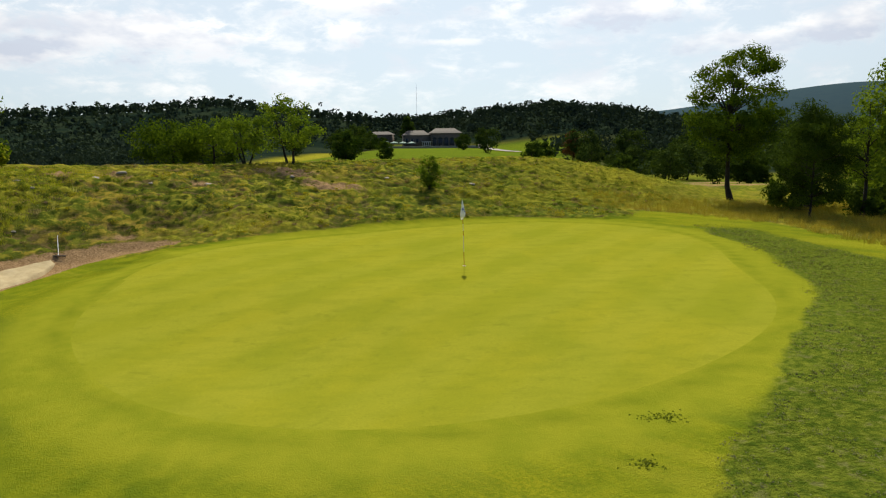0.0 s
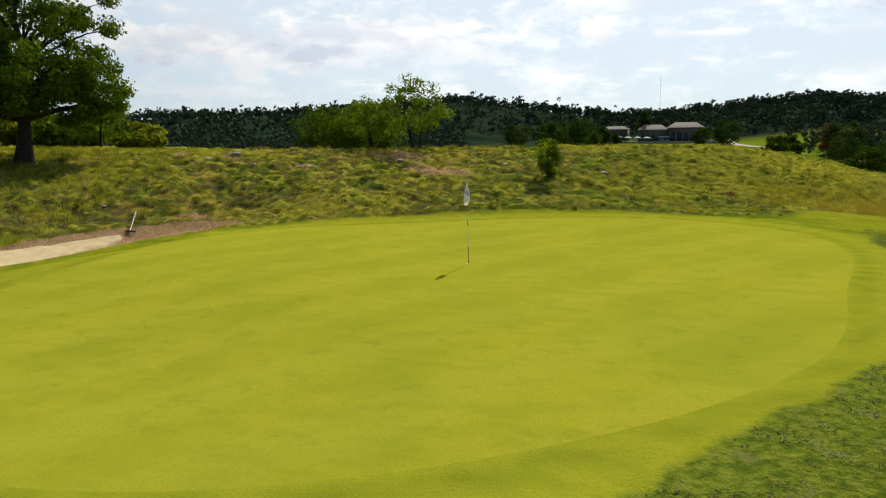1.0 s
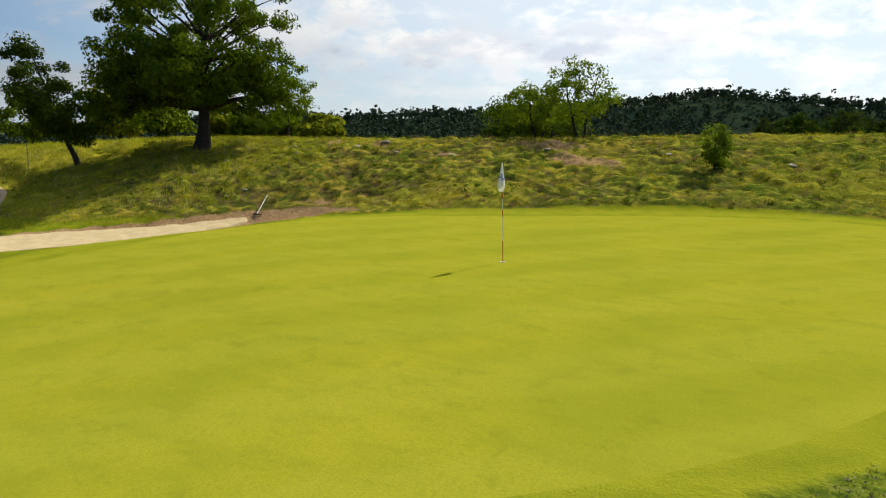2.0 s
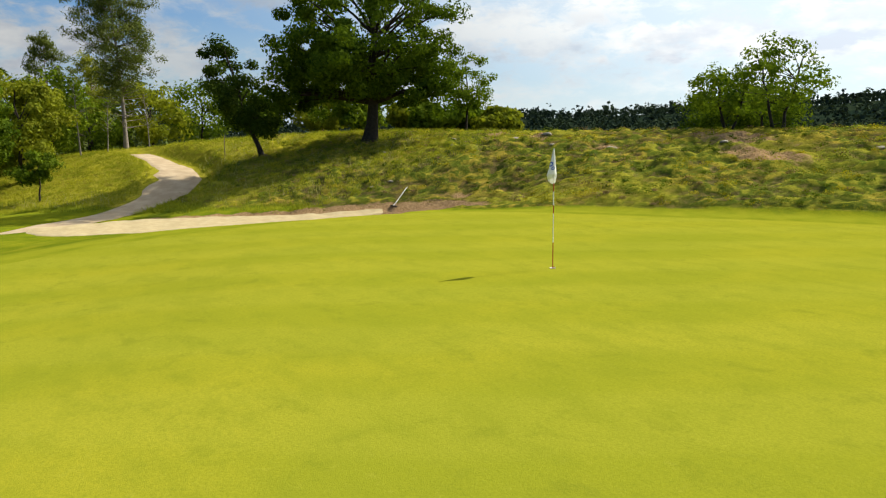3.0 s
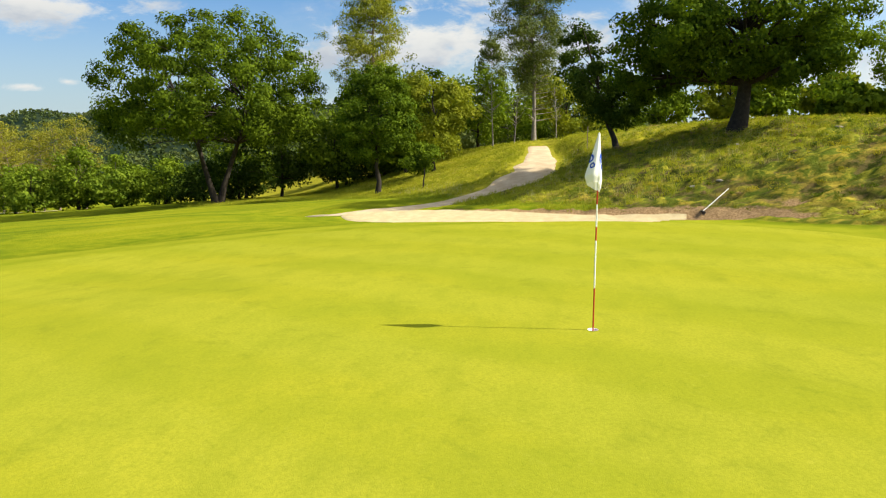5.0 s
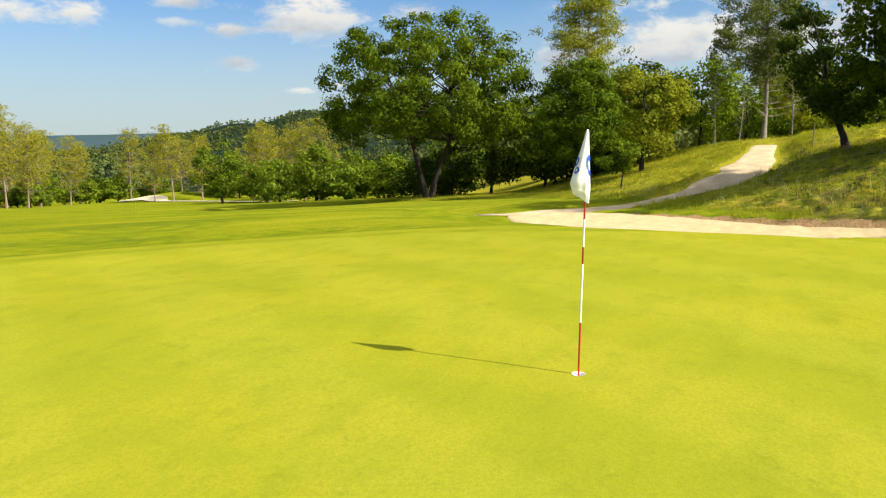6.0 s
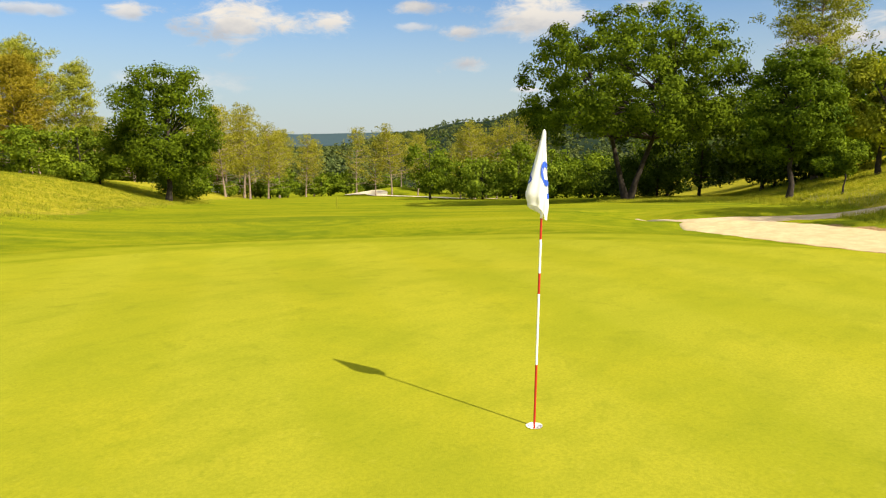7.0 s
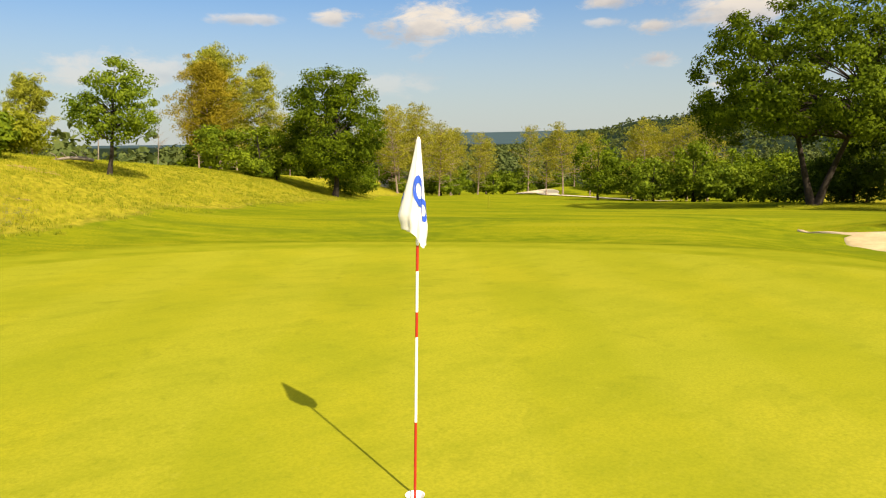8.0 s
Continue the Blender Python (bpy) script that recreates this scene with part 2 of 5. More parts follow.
def green_grass():
    """Close-mown putting surface with soft mowing passes."""
    m, n = material("green_grass")
    p = n.add("ShaderNodeNewGeometry").outputs["Position"]
    broad = n.noise(n.scaled(p, (1.0, 0.6, 1.0)), 0.35, 4.0, 0.55, 0.5)
    mid = n.noise(n.scaled(p, (0.8, 1.6, 1.0)), 1.3, 5.0, 0.6)
    fine = n.noise(p, 38.0, 4.0, 0.7)
    speck = n.noise(p, 7.0, 5.0, 0.7)
    across = n.math("ADD", n.dot(p, (0.84, -0.54, 0.0)), n.math("MULTIPLY", broad, 0.9))
    band = n.ramp(n.math("SINE", n.math("MULTIPLY", across, 2.6)), -0.5, 0.5)
    wear = n.noise(p, 1.7, 7.0, 0.74, 0.4)
    col = n.mix(n.ramp(broad, 0.32, 0.68), rgb(0.205, 0.2197, 0.015), rgb(0.262, 0.2527, 0.018))
    col = n.mix(n.math("MULTIPLY", band, 0.34), col, rgb(0.278, 0.2741, 0.0274))
    col = n.mix(n.math("MULTIPLY", n.ramp(mid, 0.42, 0.72), 0.46), col, rgb(0.168, 0.1886, 0.0135))
    col = n.mix(n.math("MULTIPLY", n.ramp(speck, 0.55, 0.75), 0.35), col, rgb(0.298, 0.2897, 0.0363))
    col = n.mix(n.math("MULTIPLY", n.ramp(wear, 0.53, 0.70), 0.46), col, rgb(0.133, 0.1526, 0.0129))
    col = n.mix(n.math("MULTIPLY", n.ramp(fine, 0.35, 0.65), 0.38), col, rgb(0.138, 0.1633, 0.012))
    grain = n.noise(p, 15.0, 5.0, 0.72)
    col = n.mix(n.math("MULTIPLY", n.ramp(grain, 0.52, 0.70), 0.30), col, rgb(0.12, 0.1458, 0.011))
    finish(n, col, 0.9, n.math("ADD", fine, n.noise(p, 110.0, 2.0)), 0.35, 0.008, spec=0.0)
    return m


def sand_material(name, a, b, scale=3.0):
    m, n = material(name)
    p = n.add("ShaderNodeNewGeometry").outputs["Position"]
    mid = n.noise(p, scale, 5.0, 0.6)
    fine = n.noise(p, 30.0, 5.0, 0.7)
    col = n.mix(n.ramp(mid, 0.32, 0.68), rgb(*a), rgb(*b))
    col = n.mix(n.math("MULTIPLY", n.ramp(fine, 0.55, 0.75), 0.4), col, rgb(a[0] * 0.6, a[1] * 0.58, a[2] * 0.55))
    finish(n, col, 0.95, n.math("ADD", mid, n.math("MULTIPLY", fine, 0.5)), 0.6, 0.05, spec=0.0)
    return m


GROUND = grass_ground()
PUTTING = green_grass()
SAND = sand_material("bunker_sand", (0.39, 0.315, 0.178), (0.46, 0.38, 0.228))
FAR_SAND = sand_material("far_sand", (0.46, 0.40, 0.29), (0.55, 0.49, 0.37))
PATH = sand_material("path_gravel", (0.37, 0.285, 0.185), (0.47, 0.375, 0.255), 1.2)
BARK = plain("bark", (0.034, 0.027, 0.021), 0.95, 0.5, 6.0, 0.8)
PINE_BARK = plain("pine_bark", (0.231, 0.175, 0.133), 0.95, 0.5, 5.0, 0.8)
GREY_BARK = plain("grey_bark", (0.21, 0.182, 0.154), 0.95, 0.4, 6.0, 0.6)
OAK_LEAF = leafy("oak_leaf", (0.026, 0.055, 0.006), (0.150, 0.205, 0.013), 0.28)
OAK_SHADE = leafy("oak_shade_leaf", (0.018, 0.042, 0.0050), (0.128, 0.185, 0.0120), 0.28)
YOUNG_LEAF = leafy("young_leaf", (0.045, 0.088, 0.009), (0.190, 0.250, 0.022), 0.33)
GREAT_LEAF = leafy("great_oak_leaf", (0.012, 0.030, 0.0035), (0.122, 0.172, 0.0100), 0.26)
OAK_LEAF_B = leafy("oak_leaf_b", (0.036, 0.072, 0.007), (0.178, 0.236, 0.0164), 0.28)
FRESH_LEAF = leafy("fresh_leaf", (0.0982, 0.131, 0.0115), (0.262, 0.27, 0.0246), 0.38)
DARK_LEAF = leafy("dark_leaf", (0.015, 0.032, 0.0060), (0.066, 0.100, 0.0115), 0.2)
PINE_GREY = leafy("grey_pine_needle", (0.0491, 0.0696, 0.0213), (0.151, 0.176, 0.045), 0.25)
SUNNY_PINE = leafy("sunny_pine_needle", (0.115, 0.13, 0.017), (0.32, 0.29, 0.035), 0.3)
PINE_LEAF = leafy("pine_needle", (0.123, 0.148, 0.0205), (0.317, 0.322, 0.0389), 0.25)
GOLD_LEAF = leafy("gold_needle", (0.125, 0.108, 0.012), (0.31, 0.245, 0.022), 0.3)
PARK_LEAF = leafy("park_leaf", (0.014, 0.030, 0.008), (0.066, 0.094, 0.018), 0.2)
RED_LEAF = leafy("red_leaf", (0.075, 0.034, 0.017), (0.15, 0.072, 0.030), 0.2)
# ridge leaf: backlit darkness and blue haze are painted into its colour
HAZY_WOOD_LEAF = leafy("hazy_wood_leaf", (0.015, 0.027, 0.022), (0.038, 0.055, 0.036), 0.10, 0.02, 0.004, 0.35)
# woodland leaf again, lightened in its colour for the slope facing the sun
LIT_HILL_LEAF = leafy("lit_hill_wood_leaf", (0.040, 0.066, 0.022), (0.105, 0.125, 0.036), 0.15, 0.02, 0.006, 0.3)
ROUGH_BLADE = leafy("rough_blade", (0.08, 0.10, 0.0115), (0.25, 0.22, 0.032), 0.33, 0.9, 0.005, 0.3)
SUMMER_BLADE = leafy("summer_blade", (0.0982, 0.139, 0.0131), (0.262, 0.27, 0.0246), 0.38, 0.4)
KNOLL_BLADE = leafy("knoll_blade", (0.15, 0.185, 0.015), (0.37, 0.35, 0.03), 0.38, 0.8, 0.005, 0.35)
STRAW_BLADE = leafy("straw_blade", (0.15, 0.18, 0.015), (0.37, 0.36, 0.032), 0.36, 0.5, 0.005, 0.2)
RUST_BLADE = leafy("rust_blade", (0.18, 0.164, 0.0246), (0.327, 0.246, 0.0491), 0.35, 0.4)
WEED_LEAF = leafy("weed_leaf", (0.16, 0.16, 0.014), (0.40, 0.335, 0.027), 0.30, 1.3, 0.005, 0.25)
HERB_LEAF = leafy("herb_leaf", (0.036, 0.066, 0.008), (0.15, 0.19, 0.017), 0.28, 1.3, 0.005, 0.25)
DEAD_LEAF = leafy("dead_leaf", (0.13, 0.09, 0.045), (0.34, 0.235, 0.115), 0.15, 1.3, 0.005, 0.25)
VERGE_BLADE = leafy("verge_blade", (0.040, 0.066, 0.008), (0.165, 0.195, 0.022), 0.30, 0.9, 0.005, 0.4)
SEED_STALK = leafy("seed_stalk", (0.26, 0.24, 0.10), (0.46, 0.43, 0.20), 0.35, 0.9, 0.004, 0.4)
CUTTING = leafy("cut_grass", (0.062, 0.068, 0.032), (0.25, 0.24, 0.13), 0.15, 1.6, 0.003, 0.5)
WHITE_PAINT = plain("white_paint", (0.80, 0.80, 0.78), 0.45, 0.06, 20.0, 0.05)
RED_PAINT = plain("red_paint", (0.385, 0.0245, 0.014), 0.45, 0.12, 20.0, 0.05)
CLOTH = leafy("flag_cloth", (0.80, 0.80, 0.80), (0.84, 0.84, 0.84), 0.30, 3.0, 0.02, 0.6, (1.0, 1.0, 1.0))
BLUE_PRINT = plain("blue_print", (0.015, 0.075, 0.46), 0.7, 0.1, 20.0, 0.05)
METAL = plain("grey_metal", (0.55, 0.55, 0.55), 0.4, 0.15, 20.0, 0.05, 0.8)
DARK_PLASTIC = plain("dark_plastic", (0.042, 0.035, 0.0315), 0.6, 0.3, 20.0, 0.1)
WOOD = plain("weathered_wood", (0.182, 0.14, 0.098), 0.85, 0.4, 12.0, 0.4)
STONE = plain("pale_stone", (0.294, 0.259, 0.21), 0.9, 0.35, 3.0, 0.6)
HOUSE_WALL = plain("rendered_wall", (0.12, 0.100, 0.080), 0.9, 0.25, 0.6, 0.2)
ROOF_TILE = plain("roof_tile", (0.072, 0.064, 0.055), 0.9, 0.35, 1.5, 0.5)
TERRACOTTA = plain("terracotta", (0.294, 0.119, 0.056), 0.9, 0.3, 1.5, 0.5)
GLASS_DARK = plain("window_glass", (0.03, 0.035, 0.04), 0.08, 0.1, 2.0, 0.0)
CANVAS = plain("green_canvas", (0.07, 0.168, 0.14), 0.8, 0.15, 3.0, 0.1)


# ---- the lie of the land ----
GREEN = (0.6, 21.8)
HOLE = (0.76, 22.73)


def soft(v, w):
    """v above zero, zero below it, rounded over w."""
    return w * np.logaddexp(0.0, v / w)


def step(a, b, v):
    u = np.clip((v - a) / (b - a), 0.0, 1.0)
    return u * u * (3 - 2 * u)


def green_radius(a):
    """Radius of the putting surface round GREEN, by the angle from +x."""
    return (11.03 - 0.28 * np.cos(a) + 0.43 * np.sin(a) - 1.28 * np.cos(2 * a) + 1.20 * np.sin(2 * a)
            - 0.44 * np.cos(3 * a) + 0.39 * np.sin(3 * a) - 0.19 * np.cos(4 * a) - 0.57 * np.sin(4 * a) - 0.85 * lip(a - 0.12) ** 1.8 + 0.5 * lip(a + 0.59) ** 4)


def sag(x, y):
    """The south-west lip of the green hangs a little lower."""
    dx, dy = x - GREEN[0], y - GREEN[1]
    a = np.arctan2(dy, dx)
    return -0.36 * lip(a) * step(3.0, 10.0, np.hypot(dx, dy))


def lip(a):
    return np.exp(-(np.arctan2(np.sin(a + 2.11), np.cos(a + 2.11)) / 0.70) ** 2)


def edge(x, y):
    """Metres outside the putting surface."""
    dx, dy = x - GREEN[0], y - GREEN[1]
    return np.hypot(dx, dy) - green_radius(np.arctan2(dy, dx))


def along(x, y, line):
    """Nearest place on a line of (x, y, half width): distance over the half width, the share of the way, and the side in metres."""
    best = np.full(np.shape(x), 1e9)
    beyond = np.full(np.shape(x), 1e9)
    share, side = np.zeros(np.shape(x)), np.zeros(np.shape(x))
    k = len(line) - 1
    for i in range(k):
        (ax, ay, aw), (bx, by, bw) = line[i], line[i + 1]
        ex, ey = bx - ax, by - ay
        u = np.clip(((x - ax) * ex + (y - ay) * ey) / (ex * ex + ey * ey), 0, 1)
        d = np.hypot(x - ax - u * ex, y - ay - u * ey)
        past = d - aw - u * (bw - aw)
        best = np.minimum(best, d / (aw + u * (bw - aw)))
        hit = past < beyond
        beyond = np.where(hit, past, beyond)
        share = np.where(hit, (i + u) / k, share)
        side = np.where(hit, d * np.sign(ex * (y - ay) - ey * (x - ax)), side)
    return best, share, side, beyond


BUNKER = [(-19.5, 15.2, 0.35), (-18.7, 16.8, 1.7), (-18.3, 19.0, 2.2), (-17.0, 22.0, 1.9), (-15.8, 24.8, 1.45), (-14.8, 27.0, 1.05), (-13.3, 28.7, 0.55), (-11.6, 29.5, 0.20)]
TRACK = [(-22.1, 12.1, 0.12), (-21.2, 13.2, 0.14), (-20.6, 14.5, 0.24), (-21.8, 15.9, 0.9), (-23.5, 17.4, 1.15), (-25.2, 18.6, 1.05), (-26.8, 20.0, 1.15), (-28.6, 21.8, 1.4), (-31.0, 23.0, 1.5), (-34.0, 23.6, 1.3), (-40.0, 23.9, 1.0), (-50.0, 24.2, 0.8)]


def track_z(share):
    return -1.0 - 0.27 * step(0.2, 0.0, share) + 1.9 * step(0.46, 0.92, share) + 0.5 * step(0.86, 1.0, share)


def hills(x, y):
    r = np.hypot(x, y)
    az = np.degrees(np.arctan2(x, y))
    north = np.interp(az, [-98, -60, -51, -45, -39, -31, -22, -16.7, -13, -8, -5, -1, 3.3, 8.6, 14, 16.5, 19, 34], [20, 20.5, 20, 15.5, 16.8, 18.4, 22.5, 26.5, 22.5, 17.5, 14.6, 14.6, 19.0, 23.0, 19.0, 15, 12.5, 10])
    north = north * step(-110, -80, az) * step(34, 20, az) * step(230 + 62 * np.exp(-(az / 9) ** 2), 470, r) * (1 - 0.7 * step(560, 1200, r))
    west = 50 * step(-146, -120, az) * step(-84, -100, az) * step(420, 900, r) * (1 - 0.6 * step(1000, 2200, r)) * (1 + 0.07 * np.sin(az * 1.1))
    blue = 48 * step(-165, -142, az) * step(-112, -132, az) * step(2400, 3300, r)
    east = (95 + 95 * step(14, 31, az)) * step(8, 15, az) * step(80, 50, az) * step(1900, 3000, r)
    return north + west + blue + east


def sand_z(share):
    return -0.90 + 0.30 * share + 0.32 * step(0.45, 1.0, share)


def height(x, y):
    """Height of the ground at (x, y)."""
    x, y = np.asarray(x, float), np.asarray(y, float)
    e = edge(x, y)
    s = 0.707 * (0.5 - x) + 0.707 * (22.5 - y)
    fall = -0.070 * (soft(s - 11, 2.0) - soft(s - 195, 6.0))
    fall = fall - 0.6 * np.exp(-(((x + 42) / 13) ** 2 + ((y + 17) / 13) ** 2)) - 0.35 * np.exp(-(((x + 78) / 26) ** 2 + ((y + 36) / 22) ** 2)) + 1.9 * np.exp(-(((x + 106) / 9) ** 2 + ((y + 87) / 8) ** 2))
    d = -0.488 * (x + 26) + 0.873 * (y - 13)
    bank = 0.252 * soft(d - 6.7, 1.0)
    crest = (2.58 + 1.1 * step(-15, -50, x)) * (0.03 + 0.97 * step(23.5, 6.0, x))
    bank = crest - soft(crest - bank, 0.2)
    bank = bank * (1 - 0.72 * step(24, 60, d) * step(-48, -26, x))
    bank = bank * (1 - 0.95 * step(47, 68, y) * step(-22, -30, x)) - 2.4 * step(52, 105, y) * step(9, 26, x) * step(300, 180, y)
    d2 = 0.8 * (x + 3) - 0.6 * y
    knoll = 2.8 - soft(2.8 - 0.27 * soft(d2, 1.0), 0.4)
    knoll = np.maximum(knoll, 0) * step(8, 0, y)
    z = (fall + bank + knoll) * step(0.0, 3.0, e) + hills(x, y) + sag(x, y) * step(10.0, 1.5, e)
    # uneven wild ground
    wild = step(5.0, 11.0, d) * step(70, 30, np.hypot(x, y - 22))
    lump = np.sin(2.3 * x + 1.6 * np.sin(1.1 * y) + 0.5) * np.sin(2.6 * y + 1.5 * np.sin(1.3 * x)) + 0.7 * np.sin(4.6 * x + 2.0 * np.sin(1.9 * y + x)) * np.sin(4.1 * y + 1.7 * np.sin(2.3 * x))
    z = z + wild * step(60, 45, np.hypot(x, y - 22)) * 0.065 * np.maximum(lump, -0.4)
    z = z + wild * 0.07 * (np.sin(1.7 * x + 0.6 * y) * np.sin(1.3 * y - 0.5 * x) + 0.6 * np.sin(3.1 * x - 1.1 * y + 1) * np.sin(2.9 * y + 0.7 * x))
    # the sand trap, sunk with a steep back edge
    q, share, side, beyond = along(x, y, BUNKER)
    sand = sand_z(share)
    back = np.maximum(step(-0.8, 0.8, side), step(0.93, 1.0, share))
    rise = back * (0.30 * step(-0.05, 0.40, beyond) + 0.70 * step(0.0, 4.5, beyond)) + (1 - back) * step(0.1, 5.5, beyond)
    ramp_up = step(-0.95, -0.05, beyond)
    z = (sand * ramp_up + (sand - 0.22) * (1 - ramp_up)) * (1 - rise) + z * rise
    z = z - 0.40 * np.exp(-(((x + 22.6) / 2.4) ** 2 + ((y - 11.6) / 2.2) ** 2))
    # the track, cut smooth into the bank
    q, share, side, beyond = along(x, y, TRACK)
    bed = track_z(share)
    cut = step(0.30, 1.6, beyond)
    z = z * cut + bed * (1 - cut)
    return z


def lattice(x, y):
    """A smooth random value of 0 to 1, one hill or hollow a metre."""
    i, j = np.floor(x), np.floor(y)
    u, v = x - i, y - j
    u, v = u * u * (3 - 2 * u), v * v * (3 - 2 * v)

    def at(a, b):
        q = np.sin(a * 127.1 + b * 311.7) * 43758.5453
        return q - np.floor(q)

    return (at(i, j) * (1 - u) + at(i + 1, j) * u) * (1 - v) + (at(i, j + 1) * (1 - u) + at(i + 1, j + 1) * u) * v


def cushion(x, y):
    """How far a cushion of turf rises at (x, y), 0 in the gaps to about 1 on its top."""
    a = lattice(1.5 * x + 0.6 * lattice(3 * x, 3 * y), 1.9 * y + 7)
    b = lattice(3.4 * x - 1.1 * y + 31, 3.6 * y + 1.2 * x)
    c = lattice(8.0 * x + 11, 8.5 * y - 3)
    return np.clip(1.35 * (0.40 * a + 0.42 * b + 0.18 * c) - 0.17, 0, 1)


def turf_mask(x, y):
    """Where the wild turf of the mound grows, 0 to 1."""
    e = edge(x, y)
    d = -0.488 * (x + 26) + 0.873 * (y - 13)
    w = wander(x, y, 0.6)
    m = np.maximum(step(5.6, 7.4, d + 0.7 * w), step(29.5, 31, y) * step(11, 9, x) * step(2.0, 4.0, d)) * step(1.5, 2.7, e + 0.3 * w)
    return m * step(0.25, 0.9, along(x, y, BUNKER)[3]) * step(0.3, 1.0, along(x, y, TRACK)[3]) * step(21.5, 20.0, d) * step(-38.5, -36.5, x) * step(16, 14, x)


def turf_rise(x, y):
    smooth = 1 - 0.75 * step(-18, -25, x)
    return 0.25 * smooth * (cushion(x, y) - 0.25)


def surface(x, y):
    m = turf_mask(x, y)
    return height(x, y) + m * np.maximum(turf_rise(x, y), -0.02)


def wander(x, y, s=1.0):
    """A slow uneven value of about -1 to 1."""
    return 0.5 * (np.sin(0.9 * x * s + 1.7 * np.sin(0.5 * y * s)) + np.sin(1.1 * y * s + 1.3 * np.sin(0.7 * x * s + 2)))


def ground_z(x, y):
    return float(height(np.array([x]), np.array([y]))[0])


# ---- mesh helpers ----
class Geo:
    """Gathers corners and faces of three or four corners and makes a mesh of them."""

    def __init__(self):
        self.v, self.f, self.n, self.m = [], [], 0, []

    def add(self, verts, faces, slot=0):
        verts = np.asarray(verts, float).reshape(-1, 3)
        faces = np.asarray(faces, int)
        if faces.size:
            self.v.append(verts)
            self.f.append(faces + self.n)
            self.m.append(np.full(len(faces), slot))
            self.n += len(verts)

    def mesh(self, name, materials, smooth=False):
        me = bpy.data.meshes.new(name)
        v = np.concatenate(self.v)
        sizes = np.concatenate([np.full(len(f), f.shape[1]) for f in self.f])
        loops = np.concatenate([f.ravel() for f in self.f])
        me.vertices.add(len(v))
        me.vertices.foreach_set("co", v.ravel().astype(np.float32))
        me.loops.add(len(loops))
        me.loops.foreach_set("vertex_index", loops.astype(np.int32))
        me.polygons.add(len(sizes))
        starts = np.concatenate([[0], np.cumsum(sizes)[:-1]])
        me.polygons.foreach_set("loop_start", starts.astype(np.int32))
        me.polygons.foreach_set("loop_total", sizes.astype(np.int32))
        me.polygons.foreach_set("material_index", np.concatenate(self.m).astype(np.int32))
        if smooth:
            me.polygons.foreach_set("use_smooth", np.ones(len(sizes), bool))
        for mat in materials:
            me.materials.append(mat)
        me.update(calc_edges=True)
        return me


def thing(name, x, y, z, label, category, group="", kind="", turn=0.0):
    ob = new(name)
    ob.empty_display_size = 0.2
    ob.matrix_basis = pose(x, y, z, 0, 0, turn)
    return tagged(ob, label, category, group, kind)


def piece(name, geo, materials, parent, label="", smooth=False):
    if not isinstance(materials, (list, tuple)):
        materials = [materials]
    ob = new(name, geo.mesh(name, materials, smooth))
    ob.parent = parent
    return tagged(ob, label) if label else ob


def tube(points, radii, sides=6, cap=True):
    """A tapering tube along points."""
    p = np.asarray(points, float)
    r = np.asarray(radii, float)
    t = np.gradient(p, axis=0)
    t /= np.linalg.norm(t, axis=1)[:, None] + 1e-9
    ref = np.where(np.abs(t[:, 2:3]) > 0.9, np.array([[1.0, 0, 0]]), np.array([[0, 0, 1.0]]))
    a = np.cross(t, ref)
    a /= np.linalg.norm(a, axis=1)[:, None] + 1e-9
    b = np.cross(t, a)
    ang = np.arange(sides) * 2 * math.pi / sides
    v = p[:, None, :] + r[:, None, None] * (a[:, None, :] * np.cos(ang)[None, :, None] + b[:, None, :] * np.sin(ang)[None, :, None])
    n = len(p)
    i, j = np.meshgrid(np.arange(n - 1), np.arange(sides), indexing="ij")
    k = (j + 1) % sides
    f = np.stack([i * sides + j, i * sides + k, (i + 1) * sides + k, (i + 1) * sides + j], -1).reshape(-1, 4)
    return v.reshape(-1, 3), f


def box(cx, cy, cz, sx, sy, sz, bevel=0.0):
    """A box by its middle and full sizes, with chamfered edges where asked."""
    bm = bmesh.new()
    bmesh.ops.create_cube(bm, size=1.0, matrix=Matrix.Translation((cx, cy, cz)) @ Matrix.Diagonal((sx, sy, sz, 1)))
    if bevel:
        bmesh.ops.bevel(bm, geom=bm.edges[:], offset=bevel, segments=1, affect="EDGES")
    bmesh.ops.triangulate(bm, faces=[f for f in bm.faces if len(f.verts) > 4])
    bm.verts.index_update()
    v = [tuple(q.co) for q in bm.verts]
    f3 = [[q.index for q in f.verts] for f in bm.faces if len(f.verts) == 3]
    f4 = [[q.index for q in f.verts] for f in bm.faces if len(f.verts) == 4]
    bm.free()
    return v, f3, f4


def add_box(geo, *args, slot=0):
    v, f3, f4 = box(*args)
    v = np.array(v)
    if f4:
        geo.add(v, f4, slot)
    if f3:
        geo.add(v, f3, slot)


